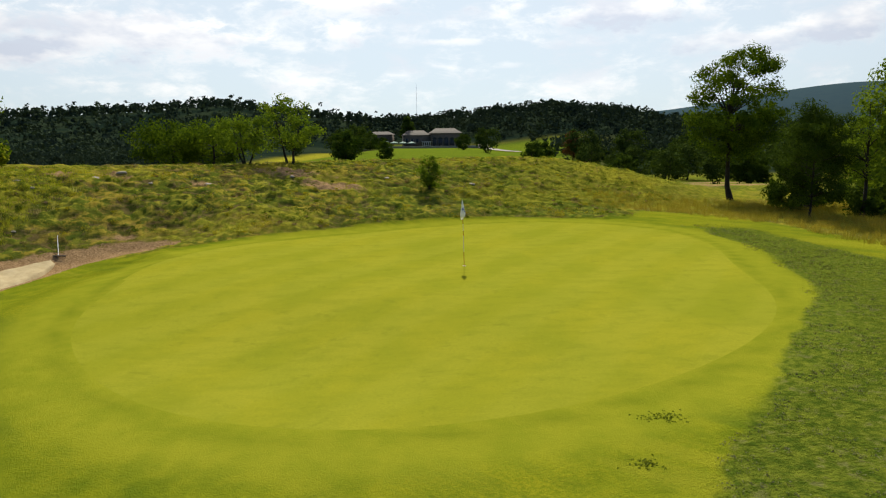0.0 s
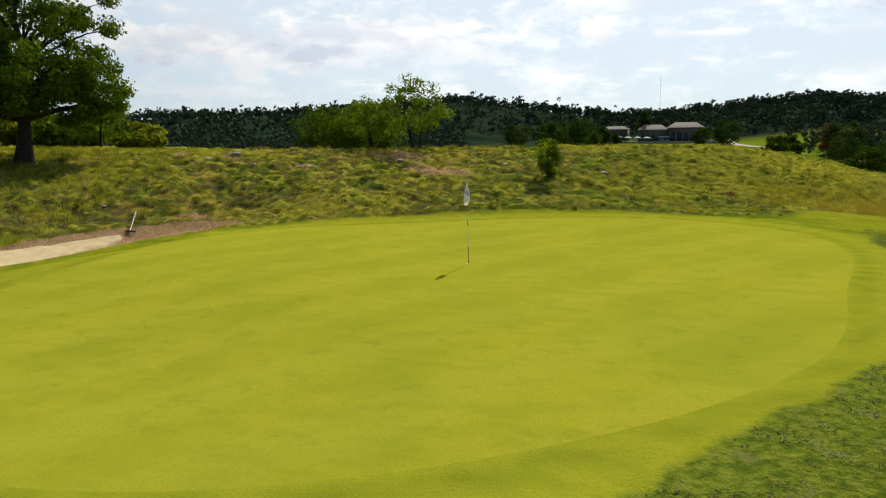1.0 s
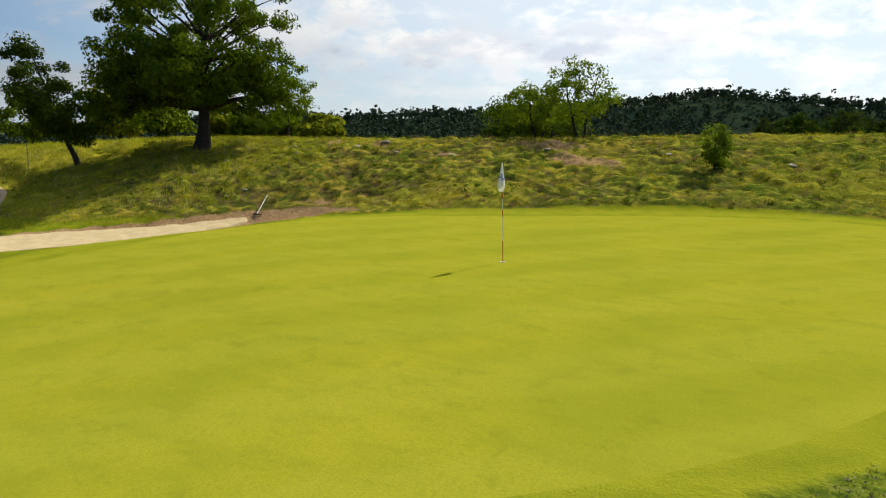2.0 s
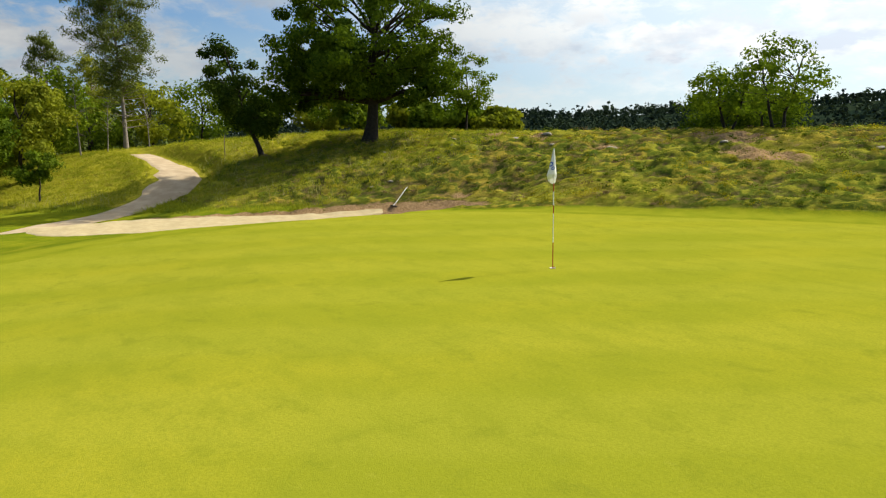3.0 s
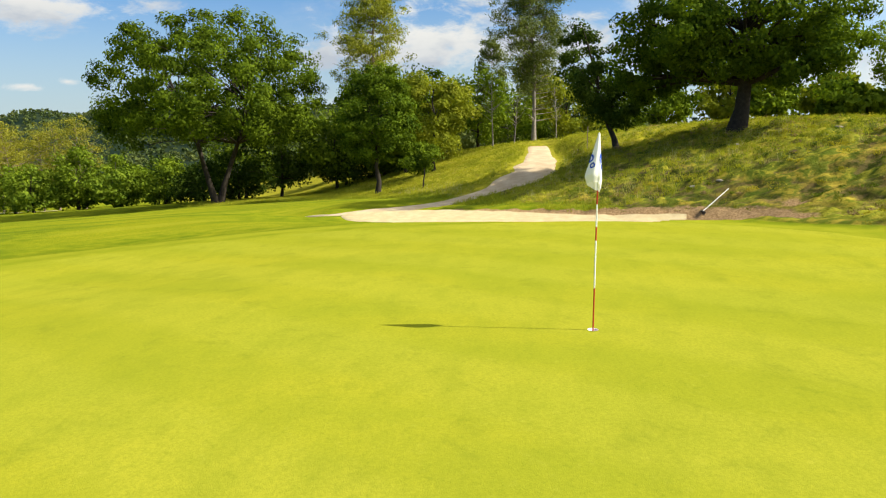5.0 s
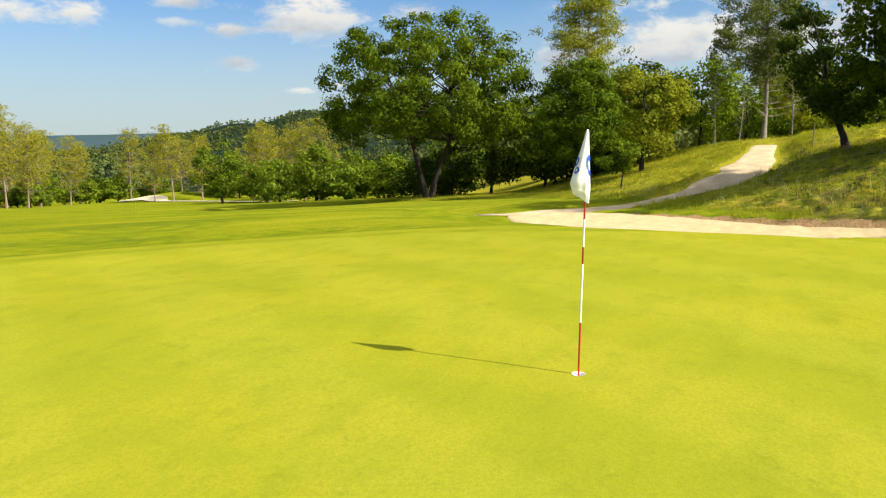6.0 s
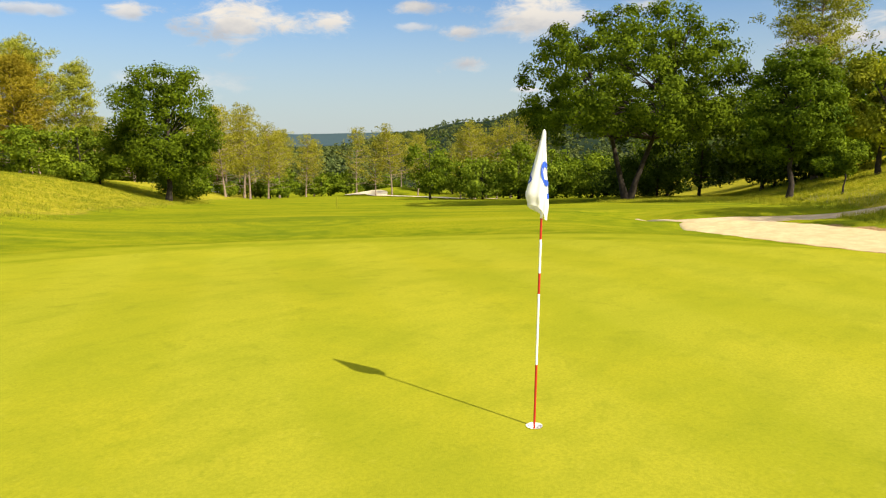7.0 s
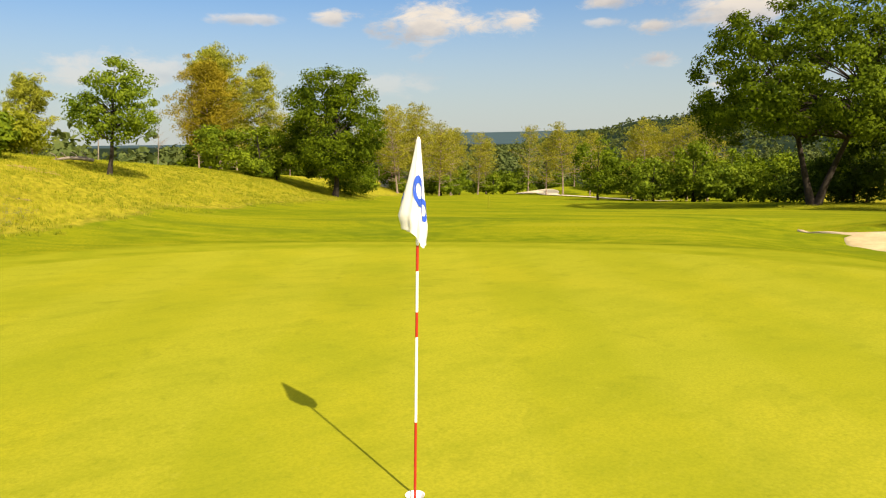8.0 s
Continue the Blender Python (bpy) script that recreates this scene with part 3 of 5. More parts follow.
def leaves(rng, centres, spread, count, size, aspect=0.55, outward=None, lift=0.3):
    """Small diamond leaves in loose clumps round the centres."""
    c = np.repeat(np.asarray(centres, float), count, axis=0)
    s = np.repeat(np.asarray(spread, float), count, axis=0)
    n = len(c)
    d = rng.normal(size=(n, 3))
    d /= np.linalg.norm(d, axis=1)[:, None]
    p = c + d * (rng.random((n, 1)) ** 0.45) * s
    nor = d * 0.85 + rng.normal(size=(n, 3)) * 0.62 + np.array([0, 0, lift])
    if outward is not None:
        nor += (p - outward) * 0.1
    nor /= np.linalg.norm(nor, axis=1)[:, None] + 1e-9
    a = np.cross(nor, rng.normal(size=(n, 3)))
    a /= np.linalg.norm(a, axis=1)[:, None] + 1e-9
    b = np.cross(nor, a)
    k = size * (0.6 + 0.8 * rng.random((n, 1)))
    v = np.stack([p - a * k, p - b * k * aspect, p + a * k, p + b * k * aspect], 1)
    f = np.arange(n * 4).reshape(n, 4)
    return v.reshape(-1, 3), f


def bend(a, b, sag, k=5):
    """Points along a bent limb from a to b."""
    u = np.linspace(0, 1, k)[:, None]
    mid = (np.asarray(a) + np.asarray(b)) / 2 + np.asarray(sag)
    return (1 - u) ** 2 * np.asarray(a) + 2 * u * (1 - u) * mid + u * u * np.asarray(b)


def crown_points(rng, n, rx, ry, z0, z1, low=0.45, lean=(0, 0), gap=0.0, even=0.0):
    """Places of leaf clumps over the shell and inside of an uneven crown."""
    pts = []
    lobes = rng.normal(size=(9, 3))
    lobes /= np.linalg.norm(lobes, axis=1)[:, None]
    power = 0.72 + 0.45 * rng.random(9)
    power = power * (1 - even) + 0.97 * even
    zc = z0 + (z1 - z0) * low
    while len(pts) < n:
        d = rng.normal(size=3)
        d /= np.linalg.norm(d)
        w = np.exp(4 * (lobes @ d))
        f = float((w * power).sum() / w.sum())
        r = f * (0.35 + 0.65 * rng.random() ** 0.5)
        up = (z1 - zc) if d[2] > 0 else (zc - z0)
        p = np.array([rx * d[0] * r, ry * d[1] * r, zc + up * d[2] * r])
        u = (p[2] - z0) / (z1 - z0)
        p[:2] += np.array(lean) * u
        if gap and any(np.linalg.norm((p - q) / (1, 1, 0.8)) < gap for q in pts[-60:]):
            if rng.random() < 0.85:
                continue
        pts.append(p)
    return np.array(pts)


def broadleaf(name, label, x, y, h, r, clear, clumps, per, leaf, seed, foliage, bark=BARK, girth=0.22, limbs=22, low=0.42, spread=0.85, lean=(0, 0), stems=1, even=0.0, category="tree", group="", ry=None, gap=0.0, z=None, turn=0.0, split=False, boughs_at=(), fork=None, core=None):
    """A broadleaved tree: tapered trunk with limbs, and a crown of many small leaves in clumps."""
    rng = np.random.RandomState(seed)
    ob = thing(name, x, y, (ground_z(x, y) if z is None else z) - 0.05, label, category, group, turn=turn)
    pts = crown_points(rng, clumps, r, ry or r, clear, h * 0.97, low, lean, gap, even)
    for bx, by, bz, br, bn in boughs_at:
        pts = np.concatenate([pts, np.array([bx, by, bz]) + rng.normal(size=(bn, 3)) * br * np.array([0.5, 0.5, 0.4])])
    if core:
        inside = (np.hypot(pts[:, 0], pts[:, 1]) < core[0]) & (pts[:, 2] < core[1])
        pts = pts[~inside]
    wood = Geo()
    feet = []
    for s in range(stems):
        a = 2 * math.pi * (s + 0.3 * rng.random()) / max(stems, 1)
        if fork is not None:
            a = radians(fork) + math.pi * s
        off = np.array([math.cos(a), math.sin(a), 0]) * (girth * (1.3 if fork is None else 0.35) if stems > 1 else 0)
        top = np.array([lean[0] * 0.7 + math.cos(a) * (r * 0.45 if stems > 1 else 0), lean[1] * 0.7 + math.sin(a) * (r * 0.45 if stems > 1 else 0), h * 0.82])
        k = 9
        line = bend(off + (0, 0, -0.15), top, (rng.normal() * 0.04 * h, rng.normal() * 0.04 * h, 0), k)
        line[1:-1, :2] += rng.normal(size=(k - 2, 2)) * girth * 0.35
        u = np.linspace(0, 1, k)
        rad = girth * (1 - 0.86 * u) / (stems ** 0.35)
        rad[0] *= 1.5
        rad[1] *= 1.08
        wood.add(*tube(line, rad, 8))
        feet.append((line, rad))
    boughs = []
    order = rng.permutation(len(pts))[:limbs]
    for i in order:
        line, rad = feet[rng.randint(len(feet))]
        p = pts[i]
        want = clear * 0.75 + (p[2] - clear * 0.75) * 0.55
        j = int(np.clip(np.searchsorted(line[:, 2], want), 2, len(line) - 2))
        a = line[j]
        w = bend(a, p, (0, 0, 0.10 * np.linalg.norm(p - a)), 5) + rng.normal(size=(5, 3)) * girth * 0.12
        w[0] = a
        boughs.append(tube(w, rad[j] * np.array([0.55, 0.42, 0.30, 0.18, 0.07]), 5))
        if not split:
            wood.add(*boughs[-1])
    trunk = piece("trunk", wood, bark, ob, smooth=True)
    for v, f in boughs if split else ():
        g = Geo()
        g.add(v, f)
        piece("limb", g, bark, trunk, smooth=True)
    size = spread * (0.65 + 0.7 * rng.random((len(pts), 1))) * np.array([[1, 1, 0.72]])
    g = Geo()
    g.add(*leaves(rng, pts, size, per, leaf, 0.6, np.array([0, 0, (clear + h) / 2])))
    piece("crown", g, foliage, ob)
    return ob


def pine(name, label, x, y, h, r, clear, seed, foliage=PINE_LEAF, bark=PINE_BARK, per=70, whorls=13, group="", lean=(0, 0), z=None, size=0.16, girth=None, snags=8, arms=5):
    """A pine: tall bare trunk, thin dead branches low down, and an open crown of needle tufts."""
    rng = np.random.RandomState(seed)
    ob = thing(name, x, y, (ground_z(x, y) if z is None else z) - 0.05, label, "pine tree", group)
    k = 10
    girth = girth or h * 0.0125
    line = bend((0, 0, -0.15), (lean[0], lean[1], h), (rng.normal() * 0.03 * h, rng.normal() * 0.03 * h, 0), k)
    rad = girth * (1 - 0.9 * np.linspace(0, 1, k))
    rad[0] *= 1.35
    wood = Geo()
    wood.add(*tube(line, rad, 7))
    tufts, wide = [], []
    for i in range(whorls):
        u = i / (whorls - 1)
        zc = clear + (h * 0.98 - clear) * u
        body = math.sin(math.pi * (0.15 + 0.76 * u ** 0.85)) * r * (0.85 + 0.3 * rng.random())
        on = np.array([np.interp(zc, line[:, 2], line[:, c]) for c in range(3)])
        for _ in range(arms):
            a = rng.random() * 2 * math.pi
            reach = body * (0.45 + 0.6 * rng.random())
            tip = on + np.array([math.cos(a) * reach, math.sin(a) * reach, reach * (0.15 + 0.40 * rng.random())])
            limb = bend(on - (0, 0, 0.15), tip, (0, 0, -0.05 * reach), 4)
            wood.add(*tube(limb, girth * np.array([0.28, 0.2, 0.13, 0.05]) * (1.1 - 0.6 * u), 4))
            for w in (0.55, 0.8, 1.0):
                if rng.random() < 0.8:
                    tufts.append(on + (tip - on) * w + rng.normal(size=3) * 0.12 * r)
                    wide.append(0.14 * r * (0.7 + 0.8 * rng.random()) + 0.15)
    for _ in range(snags):
        zc = clear * (0.35 + 0.7 * rng.random())
        a = rng.random() * 2 * math.pi
        on = np.array([np.interp(zc, line[:, 2], line[:, c]) for c in range(3)])
        reach = r * (0.3 + 0.5 * rng.random())
        wood.add(*tube(bend(on, on + np.array([math.cos(a) * reach, math.sin(a) * reach, 0.15 * reach]), (0, 0, -0.1), 4), girth * np.array([0.2, 0.14, 0.09, 0.03]), 4))
    piece("trunk", wood, bark, ob, smooth=True)
    g = Geo()
    g.add(*leaves(rng, np.array(tufts), np.array(wide)[:, None] * np.array([[1.15, 1.15, 0.7]]), per, size, 0.22, None, 0.2))
    piece("crown", g, foliage, ob)
    return ob


# ---- ground ----
def build_ground():
    rings = [0.0]
    while rings[-1] < 16:
        rings.append(rings[-1] + 0.35)
    while rings[-1] < 4700:
        rings.append(rings[-1] * 1.028)
    k = 460
    r = np.array(rings[1:])
    a = np.arange(k) * 2 * math.pi / k
    x = GREEN[0] + r[:, None] * np.cos(a)[None]
    y = GREEN[1] + r[:, None] * np.sin(a)[None]
    z = height(x, y)
    e = edge(x, y)
    z = z - 0.22 * step(-0.55, -1.4, e)
    x, y, z = (np.append(q.ravel(), c) for q, c in ((x, GREEN[0]), (y, GREEN[1]), (z, -0.22)))
    n = len(r)
    i, j = np.meshgrid(np.arange(n - 1), np.arange(k), indexing="ij")
    m = (j + 1) % k
    quads = np.stack([i * k + j, (i + 1) * k + j, (i + 1) * k + m, i * k + m], -1).reshape(-1, 4)
    g = Geo()
    g.add(np.stack([x, y, z], -1), quads)
    last = n * k
    g.f.append(np.array([[last, q, (q + 1) % k] for q in range(k)]))
    g.m.append(np.zeros(k))
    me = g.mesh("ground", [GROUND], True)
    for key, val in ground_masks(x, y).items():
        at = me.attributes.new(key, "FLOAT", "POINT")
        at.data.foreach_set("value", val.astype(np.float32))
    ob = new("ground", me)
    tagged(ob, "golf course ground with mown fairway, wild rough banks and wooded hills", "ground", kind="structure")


def past_verge(x, y):
    """Metres east of the line where the coarse verge begins."""
    line = np.interp(y, [0.0, 4.0, 7.6, 9.3, 11.8, 13.9, 15.7, 19.4, 23.0, 27.0, 31.0, 36.0], [0.9, 1.4, 2.8, 3.75, 5.7, 7.05, 8.0, 10.0, 11.0, 11.5, 11.4, 10.8])
    return 0.85 * (x - line)


def ground_masks(x, y):
    e = edge(x, y)
    d = -0.488 * (x + 26) + 0.873 * (y - 13)
    d2 = 0.8 * (x + 3) - 0.6 * y
    r = np.hypot(x, y - 22)
    far_r = np.hypot(x, y)
    az = np.degrees(np.arctan2(x, y))
    w = wander(x, y, 0.6)
    q, share, side, beyond = along(x, y, BUNKER)
    bank = np.maximum(step(5.2, 7.6, d + 0.7 * w + 8.5 * step(-30, -46, x)), step(28, 31, y) * step(12, 9, x) * step(2.0, 5.0, d)) * step(1.2, 2.4, e + 0.3 * w)
    right = step(5.5, 8.0, e + 0.5 * w) * step(9.0, 12.0, x + y * 0.12)
    knoll = step(-0.4, 1.5, d2 + 0.8 * w) * step(7, 4.5, y)
    treeline = step(215, 240, r + 6 * w)
    rough = np.clip(bank + right + knoll, 0, 1)
    beyond_mound = step(46, 56, y) * step(11, 16, x) * step(130, 110, y) * step(70, 50, x)
    rough = np.maximum(rough, beyond_mound)
    meadow = step(26, 40, d) * step(-30, -18, x) * step(60, 75, far_r) * step(330, 300, far_r) * step(16, 9, np.abs(az + 1))
    rough = rough * (1 - meadow * (1 - beyond_mound))
    collar = step(1.9, 0.9, e)
    soil = np.where(side > 0, step(0.55 + 0.35 * step(0.4, 0.7, share), 0.1, beyond), step(0.25, -0.1, beyond)) * step(0.15, 0.4, share)
    # worn bare patches on the mound
    for px, py, s in ((-8.8, 41.0, 3.2), (-17.0, 37.0, 1.6), (-12.5, 37.3, 1.2), (-13.6, 30.3, 0.8), (-6.0, 39.0, 2.4), (-19.5, 36.4, 1.3), (0.6, -6.6, 1.6), (-1.2, -2.2, 0.8), (25.0, 64.0, 9.0), (20.5, 58.0, 4.0), (33.0, 72.0, 9.0), (38.0, 98.0, 8.0), (3.6, -2.6, 1.5), (1.55, 1.0, 0.7), (0.95, 4.0, 0.35)):
        soil = np.maximum(soil, 0.72 * np.exp(-(((x - px) / s) ** 2 + ((y - py) / (0.55 * s)) ** 2)))
    dry = np.clip(step(-20, -34, x) * bank * 0.8 + knoll * 0.9 + right * 0.35 * (1 - beyond_mound) + 0.35 * bank * step(0.1, 0.7, w), 0, 1)
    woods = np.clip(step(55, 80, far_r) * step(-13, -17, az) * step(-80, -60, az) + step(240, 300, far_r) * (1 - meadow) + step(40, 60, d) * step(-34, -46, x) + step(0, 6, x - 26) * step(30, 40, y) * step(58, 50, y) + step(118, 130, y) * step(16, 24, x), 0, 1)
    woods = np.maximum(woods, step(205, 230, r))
    v = past_verge(x, y) + 0.25 * w
    verge = (0.86 + 0.14 * wander(x, y, 2.1)) * step(-0.25, 0.6, v) * step(1.6, 0.0, v - np.interp(y, [11, 17, 26], [5.5, 3.6, 1.6])) * step(0.1, 0.5, e) * step(34, 30, y) * step(-3, 2, y)
    seam = np.exp(-((e - 0.16) / 0.15) ** 2) + 0.8 * np.exp(-((e - 2.2) / 0.3) ** 2) * step(0, -6, x + y * 0.2)
    # share of the painted haze tint, growing towards the farthest hills
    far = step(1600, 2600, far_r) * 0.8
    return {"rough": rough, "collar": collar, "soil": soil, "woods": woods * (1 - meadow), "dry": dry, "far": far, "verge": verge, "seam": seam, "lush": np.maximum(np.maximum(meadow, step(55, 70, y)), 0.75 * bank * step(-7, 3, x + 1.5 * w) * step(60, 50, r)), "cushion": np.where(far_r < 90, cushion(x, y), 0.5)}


def build_turf():
    """The mound's turf as a sheet of its own, heaved into cushions and hollows."""
    cell = 0.115
    a, d = np.meshgrid(np.arange(-14, 62, cell), np.arange(2.0, 21.6, cell), indexing="ij")
    x, y = -26 + 0.873 * a - 0.488 * d, 13 + 0.488 * a + 0.873 * d
    m = turf_mask(x, y)
    z = height(x, y) + 0.012 + m * np.maximum(turf_rise(x, y), -0.02) - 0.09 * (1 - step(0.0, 0.5, m))
    k = a.shape[1]
    i, j = np.meshgrid(np.arange(a.shape[0] - 1), np.arange(k - 1), indexing="ij")
    quads = np.stack([i * k + j, (i + 1) * k + j, (i + 1) * k + j + 1, i * k + j + 1], -1).reshape(-1, 4)
    quads = quads[(m.ravel()[quads] > 0.01).any(1)]
    used, back = np.unique(quads.ravel(), return_inverse=True)
    x, y, z = x.ravel()[used], y.ravel()[used], z.ravel()[used]
    g = Geo()
    g.add(np.stack([x, y, z], -1), back.reshape(-1, 4))
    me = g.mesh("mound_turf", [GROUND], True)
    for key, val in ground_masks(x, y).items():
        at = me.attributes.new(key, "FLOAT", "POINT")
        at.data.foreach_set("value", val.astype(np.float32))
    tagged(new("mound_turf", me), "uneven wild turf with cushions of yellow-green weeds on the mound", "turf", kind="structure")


def build_green():
    k, rings = 300, 32
    a = np.arange(k) * 2 * math.pi / k
    rim = np.stack([GREEN[0] + green_radius(a) * np.cos(a), GREEN[1] + green_radius(a) * np.sin(a)], 1)
    away = rim - np.array(HOLE)
    ang = np.arctan2(away[:, 1], away[:, 0])
    inner = np.stack([np.cos(ang), np.sin(ang)], 1) * 0.056
    v = []
    for i in range(rings):
        u = (i / (rings - 1)) ** 1.3
        p = np.array(HOLE) + inner * (1 - u) + away * u
        near = np.hypot(p[:, 0] - HOLE[0], p[:, 1] - HOLE[1])
        z = 0.006 * np.sin(0.45 * p[:, 0] + 0.3) * np.sin(0.38 * p[:, 1]) * step(0.3, 3, near)
        z = z * step(0.97, 0.80, u) + 0.004 * step(1.0, 0.86, u) * step(0, 0.05, u) + (0.004 if i < rings - 1 else -0.003)
        v.append(np.column_stack([p, z + sag(p[:, 0], p[:, 1])]))
    i, j = np.meshgrid(np.arange(rings - 1), np.arange(k), indexing="ij")
    m = (j + 1) % k
    f = np.stack([i * k + j, (i + 1) * k + j, (i + 1) * k + m, i * k + m], -1).reshape(-1, 4)
    g = Geo()
    g.add(np.concatenate(v), f)
    ob = new("putting_green", g.mesh("putting_green", [PUTTING], True))
    tagged(ob, "closely mown yellow-green putting surface", "putting green", kind="structure")


def strip(line, across, steps, z_of, wob=0.0, seed=3):
    """A sheet along a line of (x, y, half width), with an uneven rim."""
    rng = np.random.RandomState(seed)
    p = np.array([q[:2] for q in line], float)
    w = np.array([q[2] for q in line], float)
    u = np.linspace(0, len(line) - 1, steps)
    # smooth the corners of the line
    xs, ys, ws = (np.interp(u, np.arange(len(line)), c) for c in (p[:, 0], p[:, 1], w))
    for _ in range(6):
        for c in (xs, ys, ws):
            c[1:-1] = 0.25 * c[:-2] + 0.5 * c[1:-1] + 0.25 * c[2:]
    t = np.stack([np.gradient(xs), np.gradient(ys)], 1)
    t /= np.linalg.norm(t, axis=1)[:, None]
    nrm = np.stack([-t[:, 1], t[:, 0]], 1)
    wl = ws * (1 + wob * np.interp(u, np.linspace(0, u[-1], 28), rng.normal(size=28)))
    wr = ws * (1 + wob * np.interp(u, np.linspace(0, u[-1], 28), rng.normal(size=28)))
    rows = []
    for c in np.linspace(-1, 1, across):
        ww = np.where(c < 0, wl, wr)
        rows.append(np.stack([xs + nrm[:, 0] * c * ww, ys + nrm[:, 1] * c * ww], 1))
    P = np.stack(rows, 1)
    Z = z_of(P[..., 0], P[..., 1], np.linspace(-1, 1, across)[None, :], (u / u[-1])[:, None])
    v = np.concatenate([P, Z[..., None]], -1).reshape(-1, 3)
    i, j = np.meshgrid(np.arange(steps - 1), np.arange(across - 1), indexing="ij")
    f = np.stack([i * across + j, i * across + j + 1, (i + 1) * across + j + 1, (i + 1) * across + j], -1).reshape(-1, 4)
    return v, f


def build_bunker():
    def floor_z(x, y, c, u):
        ripple = 0.010 * np.sin(7 * x + 2 * np.sin(3 * y)) + 0.010 * np.sin(5 * y + x)
        return sand_z(along(x, y, BUNKER)[1]) + 0.03 + 0.10 * c - 0.30 * np.abs(c) ** 14 + ripple

    g = Geo()
    wide = [(x, y, w * 1.05) for x, y, w in BUNKER[:4]] + [(-16.2, 24.1, 1.4), (-15.75, 25.5, 0.95), (-15.45, 26.7, 0.50), (-15.25, 27.6, 0.12)]
    g.add(*strip(wide, 17, 110, floor_z, wob=0.03))
    ob = new("bunker_sand", g.mesh("bunker_sand", [SAND], True))
    tagged(ob, "pale raked sand filling the bunker beside the green", "sand bunker", kind="structure")


def build_track():
    def bed_z(x, y, c, u):
        return track_z(u) + 0.045 - 0.12 * np.abs(c) ** 10 + 0.015 * np.sin(3 * x + 2 * y) + 0 * x

    g = Geo()
    g.add(*strip(TRACK, 9, 120, bed_z, wob=0.07, seed=8))
    ob = new("cart_path", g.mesh("cart_path", [PATH], True))
    tagged(ob, "pale gravel cart path climbing between grassy banks", "path", kind="structure")
    # far tee bunker and the white path that runs out of it
    far_line = [(-92.0, -88.0, 0.8), (-96.0, -88.5, 3.6), (-97.0, -84.5, 2.6), (-92.5, -79.0, 1.6), (-86.0, -67.0, 1.3), (-80.0, -54.5, 1.2), (-76.0, -46.5, 1.2), (-71.0, -38.5, 1.2), (-66.0, -31.5, 1.1), (-61.0, -25.0, 0.7)]
    g = Geo()
    g.add(*strip(far_line, 5, 90, lambda x, y, c, u: height(x, y) + 0.14 + 0 * c, wob=0.05, seed=5))
    ob = new("far_path", g.mesh("far_path", [FAR_SAND], True))
    tagged(ob, "pale sand patch and narrow path along the far fairway", "path", kind="structure")


build_ground()
build_turf()
build_green()
build_bunker()
build_track()


